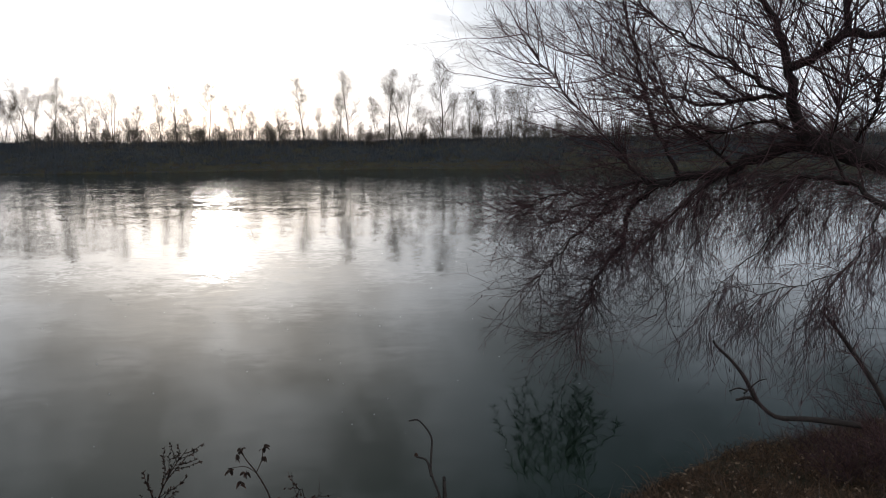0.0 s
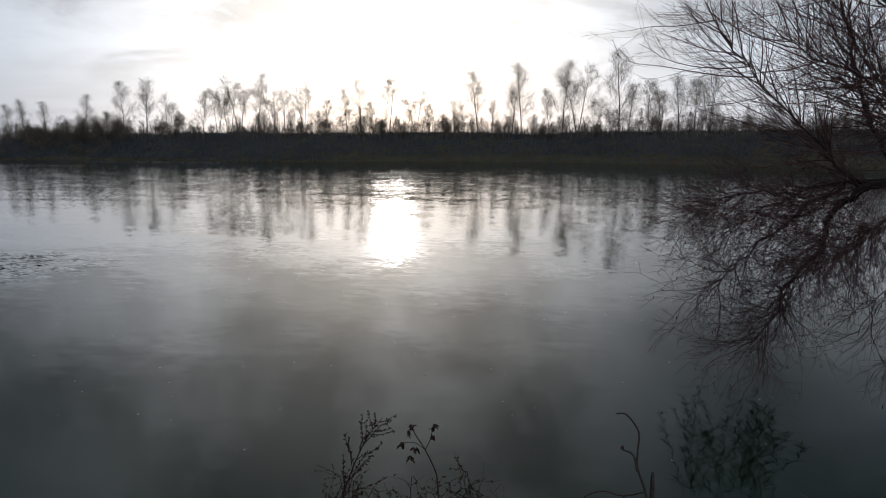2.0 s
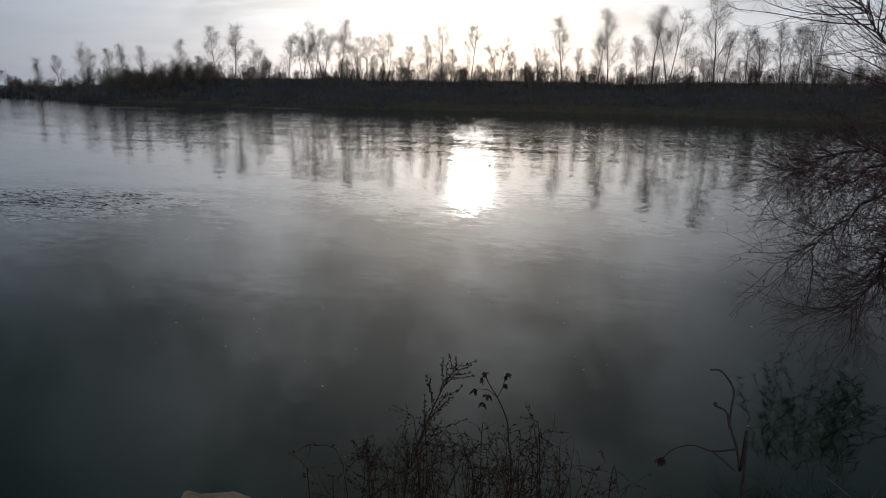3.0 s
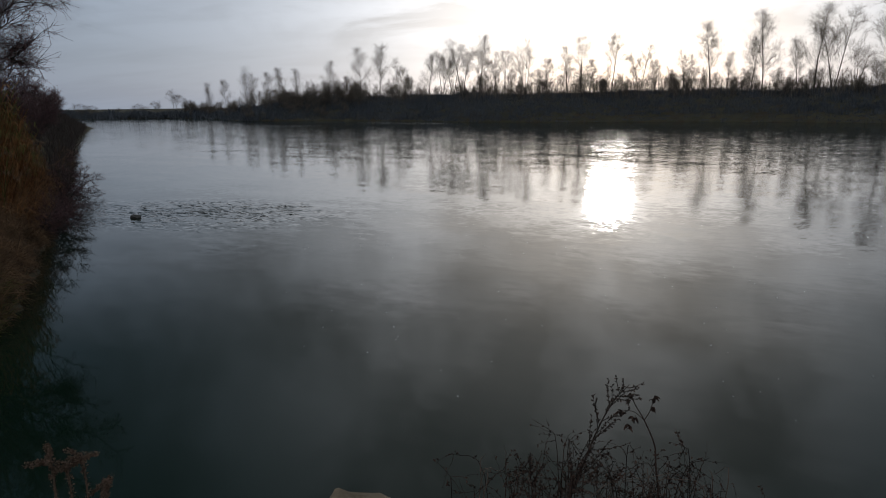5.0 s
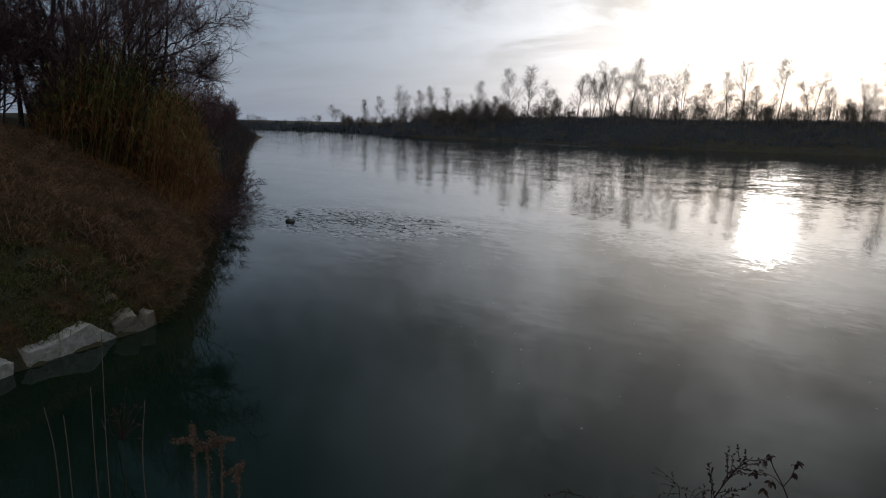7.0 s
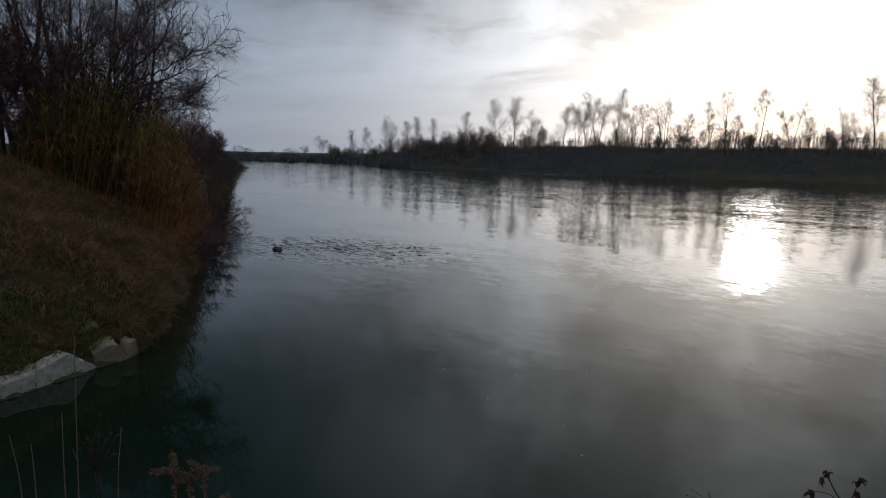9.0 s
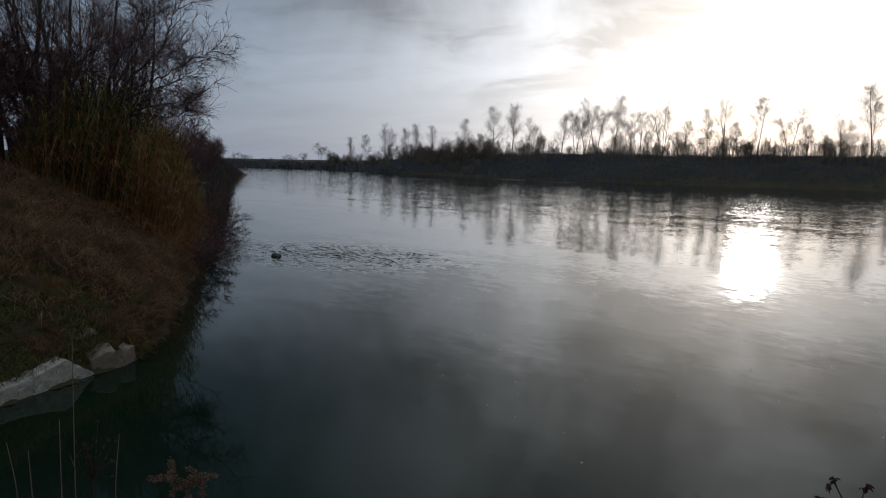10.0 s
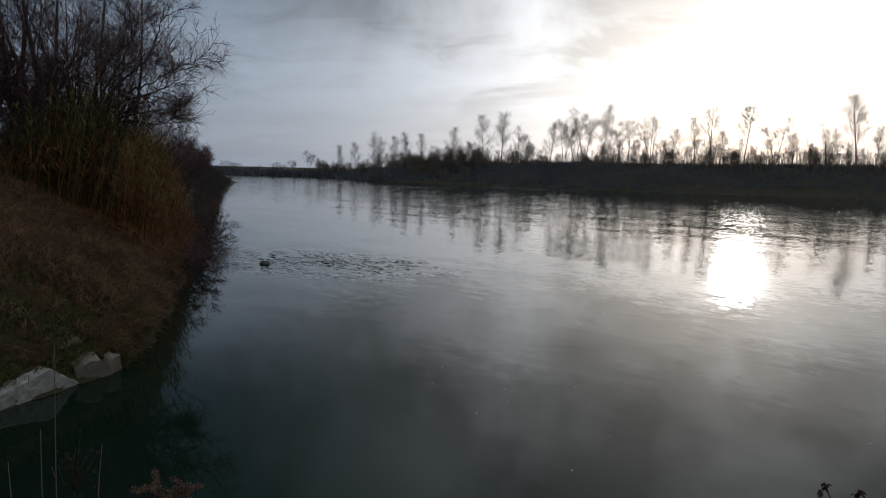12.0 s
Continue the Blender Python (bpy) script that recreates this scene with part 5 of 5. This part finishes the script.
def seed_stalk(seed, lines, heads, label, head_size):
    rng = np.random.RandomState(seed)
    t = thing("seed_stalk", pose(0, 0, 0), label, "weed", "dry weeds on the bank")
    for pts, r0, r1 in lines:
        b = Builder()
        line = smooth_line(pts, 5)
        b.tube(line, np.linspace(r0, r1, len(line)), 5)
        part("stem", b, M_WEED, t)
    for p in heads:
        b = Builder()
        for _ in range(9):
            d = unit(rand_unit(rng) + np.array((0, 0, -0.7)))
            q = np.array(p) + rand_unit(rng) * head_size * 0.35
            b.blade(q, d, head_size * rng.uniform(0.7, 1.2), head_size * 0.45, 0.5, unit(np.cross(d, rand_unit(rng))))
        part("withered_leaf", b, M_WEED, t, "withered hanging leaf cluster", False)


g0 = ground_z(-0.66, 2.3)
seed_stalk(93, [([(-0.64, 2.3, g0 - 0.05), (-0.66, 2.36, 2.5), (-0.674, 2.415, 2.879), (-0.714, 2.490, 3.016), (-0.735, 2.528, 3.094), (-0.792, 2.558, 3.180), (-0.835, 2.571, 3.230), (-0.861, 2.582, 3.270)], 0.005, 0.0022),
                ([(-0.792, 2.558, 3.180), (-0.775, 2.584, 3.222), (-0.771, 2.608, 3.270)], 0.0022, 0.0016), ([(-0.792, 2.558, 3.180), (-0.838, 2.558, 3.207), (-0.891, 2.542, 3.209)], 0.0020, 0.0012)],
           [(-0.861, 2.582, 3.270), (-0.869, 2.568, 3.246), (-0.771, 2.607, 3.267), (-0.890, 2.538, 3.200), (-0.835, 2.550, 3.189), (-0.850, 2.527, 3.153), (-0.770, 2.591, 3.233)],
           "dry stalk with drooping withered leaves", 0.026)


def build_near_twig():
    t = thing("bare_twig", pose(0, 0, 0), "dark bare forked twig with one shrivelled leaf", "twig")
    gz = ground_z(0.02, 0.45)
    for pts, r0, r1 in (([(0.03, 0.36, gz - 0.05), (0.015, 0.38, 3.7), (0.001, 0.380, 4.254), (-0.001, 0.389, 4.268), (-0.004, 0.396, 4.280), (-0.009, 0.402, 4.292), (-0.009, 0.407, 4.302), (-0.009, 0.411, 4.313), (-0.017, 0.416, 4.322), (-0.024, 0.416, 4.322)], 0.0012, 0.0005),
                        ([(-0.009, 0.401, 4.290), (-0.012, 0.405, 4.299), (-0.019, 0.407, 4.301)], 0.0008, 0.0006),
                        ([(-0.004, 0.395, 4.279), (-0.018, 0.394, 4.275), (-0.030, 0.395, 4.276), (-0.041, 0.393, 4.272), (-0.048, 0.389, 4.265)], 0.0007, 0.0003),
                        ([(-0.018, 0.394, 4.275), (-0.004, 0.389, 4.267)], 0.0006, 0.0004)):
        b = Builder()
        line = smooth_line(pts, 5)
        b.tube(line, np.linspace(r0, r1, len(line)), 6)
        part("stem", b, M_BARK, t)
    rng = np.random.RandomState(3)
    b = Builder()
    for _ in range(6):
        d = unit(rand_unit(rng) + np.array((-0.4, 0, -0.6)))
        b.blade(np.array((-0.048, 0.389, 4.265)) + rand_unit(rng) * 0.001, d, 0.006, 0.004, 0.4, unit(np.cross(d, rand_unit(rng))))
    part("withered_leaf", b, M_WEED, t, "shrivelled brown leaf", False)
    b = Builder()
    b.blade((-0.019, 0.407, 4.301), (0, 0, 1), 0.003, 0.0025, 0.2, (1, 0, 0))
    part("bud", b, M_WEED, t, "", False)


build_near_twig()


def dock(seed, x, y, top, label):
    """A dry dock: an upright stem whose upper half is crusted with rusty seeds."""
    rng = np.random.RandomState(seed)
    gz = ground_z(x, y)
    t = thing("dock_plant", pose(0, 0, 0), label, "weed", "rusty dock stalks")
    stem = smooth_line([(x + 0.08, y - 0.05, gz - 0.05), (x + 0.05, y - 0.03, (gz + top) / 2), (x + 0.01, y, top - 0.22), (x, y, top)], 6)
    b = Builder()
    b.tube(stem, np.linspace(0.011, 0.005, len(stem)), 6)
    part("stem", b, M_DOCK, t)
    seeds = Builder()
    arms = [stem[-12:]] + [grow(rng, along_line(stem, rng.uniform(0.8, 0.98))[0], unit((rng.normal(), rng.normal(), 0.8)), rng.uniform(0.09, 0.18), 4, 0.1, (0, 0, -0.22)) for _ in range(4)]
    for a in arms:
        seeds.tube(a, np.linspace(0.005, 0.003, len(a)), 4)
        for _ in range(150):
            q, e = along_line(a, rng.uniform(0.05, 1.0))
            leaflet(seeds, rng, q + rand_unit(rng) * 0.016, rand_unit(rng), rng.uniform(0.014, 0.024))
    part("seed_head", seeds, M_DOCK, t, "rusty crusted seed clusters", False)


for i, (dx, dy, dz) in enumerate(((-4.760, 1.899, 2.165), (-4.675, 1.964, 2.053), (-4.650, 2.064, 2.091), (-4.510, 2.128, 1.895))):
    dock(101 + i, dx, dy, dz, "dry rust-brown dock stalk with seed clusters")


def build_straw():
    rng = np.random.RandomState(111)
    for i, (tip, mid) in enumerate((((-5.187, 1.425, 3.093), (-4.853, 1.303, 2.104)),
                                    ((-5.062, 1.287, 2.579), (-4.880, 1.231, 2.120)),
                                    ((-5.097, 0.989, 2.499), (-4.956, 1.002, 2.174)),
                                    ((-4.912, 1.608, 2.433), (-4.767, 1.519, 2.058)),
                                    ((-5.047, 1.094, 2.425), (-4.932, 1.077, 2.156)))):
        gz = ground_z(mid[0] + 0.1, mid[1])
        t = thing("straw_stem", pose(0, 0, 0), "thin pale dry stem standing on the bank", "weed", "dry stems on the bank")
        b = Builder()
        line = smooth_line([(mid[0] + 0.15, mid[1] - 0.05, gz - 0.05), (mid[0] + 0.05, mid[1] - 0.01, (gz + mid[2]) / 2), mid, tip], 5)
        b.tube(line, np.linspace(0.0065, 0.0022, len(line)), 5)
        part("stem", b, M_STRAW, t)
        if i in (0, 3):
            tw = Builder()
            p, d = along_line(line, rng.uniform(0.66, 0.78))
            tw.tube(grow(rng, p, fork(rng, d, 35, 60), rng.uniform(0.15, 0.28), 4, 0.08), np.linspace(0.003, 0.0014, 5), 4)
            part("side_twig", tw, M_STRAW, t)
    t = thing("burr_plant", pose(0, 0, 0), "dry weed with small black burr heads", "weed", "dry weeds on the bank")
    st = Builder()
    knot = np.array((-4.863, 1.414, 2.188))
    foot = np.array((knot[0] + 0.1, knot[1], ground_z(knot[0] + 0.1, knot[1]) - 0.05))
    st.tube(smooth_line([foot, (foot + knot) / 2, knot], 4), np.linspace(0.006, 0.003, 9), 4)
    for k in range(26):
        p = np.array((-4.930, 1.443, 2.356)) + rng.normal(size=3) * (0.045, 0.07, 0.08)
        st.tube(smooth_line([knot, (knot + p) / 2 + rng.normal(size=3) * 0.01, p], 3), np.linspace(0.0026, 0.0014, 7), 3)
        hd = Builder()
        for _ in range(12):
            leaflet(hd, rng, p, rand_unit(rng), rng.uniform(0.010, 0.018))
        part("burr", hd, M_WEED, t, "", False)
    part("stem", st, M_WEED, t)


build_straw()


def build_weed_clump():
    rng = np.random.RandomState(121)
    for k, (x, y, z, n) in enumerate(((-1.26, 2.15, 3.02, 16), (-1.09, 2.21, 2.99, 28), (-0.90, 2.30, 3.00, 36), (-0.73, 2.37, 3.02, 34), (-0.57, 2.42, 3.04, 24), (-0.44, 2.39, 2.95, 12))):
        t = thing("weed_clump", pose(0, 0, 0), "tangled dry brown weeds with straw and withered leaves", "weed", "tangled weeds at the bank edge")
        st, lf = Builder(), Builder()
        gz = ground_z(x, y)
        for _ in range(n):
            foot = np.array((x + rng.normal() * 0.16, y + rng.normal() * 0.12 - 0.1, gz - 0.05))
            tip = np.array((x + rng.normal() * 0.14, y + rng.normal() * 0.10, z - abs(rng.normal()) * 0.16))
            mid = (foot + tip) / 2 + rng.normal(size=3) * 0.05
            bend = tip + rng.normal(size=3) * (0.10, 0.06, 0.05)
            line = smooth_line([foot, mid, tip, bend], 4)
            if rng.rand() < 0.34:
                pale = Builder()
                pale.tube(line, np.linspace(0.0032, 0.0012, len(line)), 4)
                part("straw", pale, M_STRAW, t, "pale bent straw")
                continue
            st.tube(line, np.linspace(0.0035, 0.0010, len(line)), 4)
            for _ in range(7):
                q, e = along_line(line, rng.uniform(0.5, 1))
                tw = grow(rng, q, fork(rng, e, 35, 80), rng.uniform(0.04, 0.16), 4, 0.22, (0, 0, -0.02))
                st.tube(tw, np.linspace(0.0012, 0.0006, 5), 3)
                for _ in range(6):
                    q2, e2 = along_line(tw, rng.uniform(0.1, 1))
                    leaflet(lf, rng, q2, fork(rng, e2, 20, 80), rng.uniform(0.006, 0.018))
        part("stem_tangle", st, M_WEED, t)
        part("foliage", lf, M_WEED, t, "withered brown leaves", False)


build_weed_clump()


def build_log():
    x, y, top = -1.959, 1.98, 2.744
    gz = ground_z(x, y)
    block("broken_stump", 8, (0.40, 0.30, top - gz + 0.10), pose(x, y, (top + gz) / 2 - 0.02, 6, 9, 30), M_LOG, "pale broken tree stump standing on the bank", "stump", cuts=3, rough=0.05)


build_log()


def build_water_weed():
    """Green streamers that trail at the surface."""
    rng = np.random.RandomState(141)
    t = thing("water_weed", pose(0, 0, 0), "dark green feathery water weed trailing at the surface", "water weed")
    for k in range(34):
        a = rng.uniform(0, 1)
        foot = np.array((0.95 + 1.0 * a, 8.1 + rng.uniform(0.0, 0.9), 0.0))
        far = rng.uniform(0.25, 1.0)
        tip = np.array((0.85 + 2.0 * a + rng.normal() * 0.12, 9.6 + 3.9 * far * (1 - abs(a - 0.6) * 0.8), 0.0))
        line = smooth_line([foot, foot * 0.65 + tip * 0.35 + (rng.normal() * 0.08, 0, 0), foot * 0.3 + tip * 0.7 + (rng.normal() * 0.10, 0, 0), tip], 8)
        line[:, 0] += 0.03 * np.sin(np.arange(len(line)) * 1.3 + k)
        b = Builder()
        b.tube(line - np.array((0, 0, 0.004)), np.linspace(0.006, 0.004, len(line)), 4)
        for _ in range(95):
            q, e = along_line(line, rng.uniform(0.05, 1.0))
            d = unit((e[0] + rng.normal() * 0.6, e[1] + rng.normal() * 0.3, 0.0))
            b.blade(q + np.array((0, 0, 0.006)), d, rng.uniform(0.06, 0.24), rng.uniform(0.003, 0.008), 0.0, np.array((d[1], -d[0], 0.0)))
        part("streamer", b, M_WATERWEED, t, "", False)


build_water_weed()


def build_foam():
    rng = np.random.RandomState(131)
    b = Builder()
    for _ in range(170):
        a, r = radians(rng.uniform(-48, 14)), rng.uniform(9, 30)
        x, y = r * math.sin(a), r * math.cos(a)
        if river_distance(np.array([x]), np.array([y]))[0] > -1.0:
            continue
        s = rng.uniform(0.008, 0.022)
        k = 6
        rim = [(x + s * rng.uniform(0.6, 1.5) * math.cos(j * 6.283 / k), y + s * rng.uniform(0.6, 1.2) * math.sin(j * 6.283 / k), 0.002) for j in range(k)]
        b.put(rim + [(x, y, 0.010)], [(j, (j + 1) % k, k) for j in range(k)])
    tagged(new("foam_flakes", b.mesh("foam_flakes", M_FOAM)), "small white foam flakes drifting on the water", "foam", kind="stuff")


build_foam()
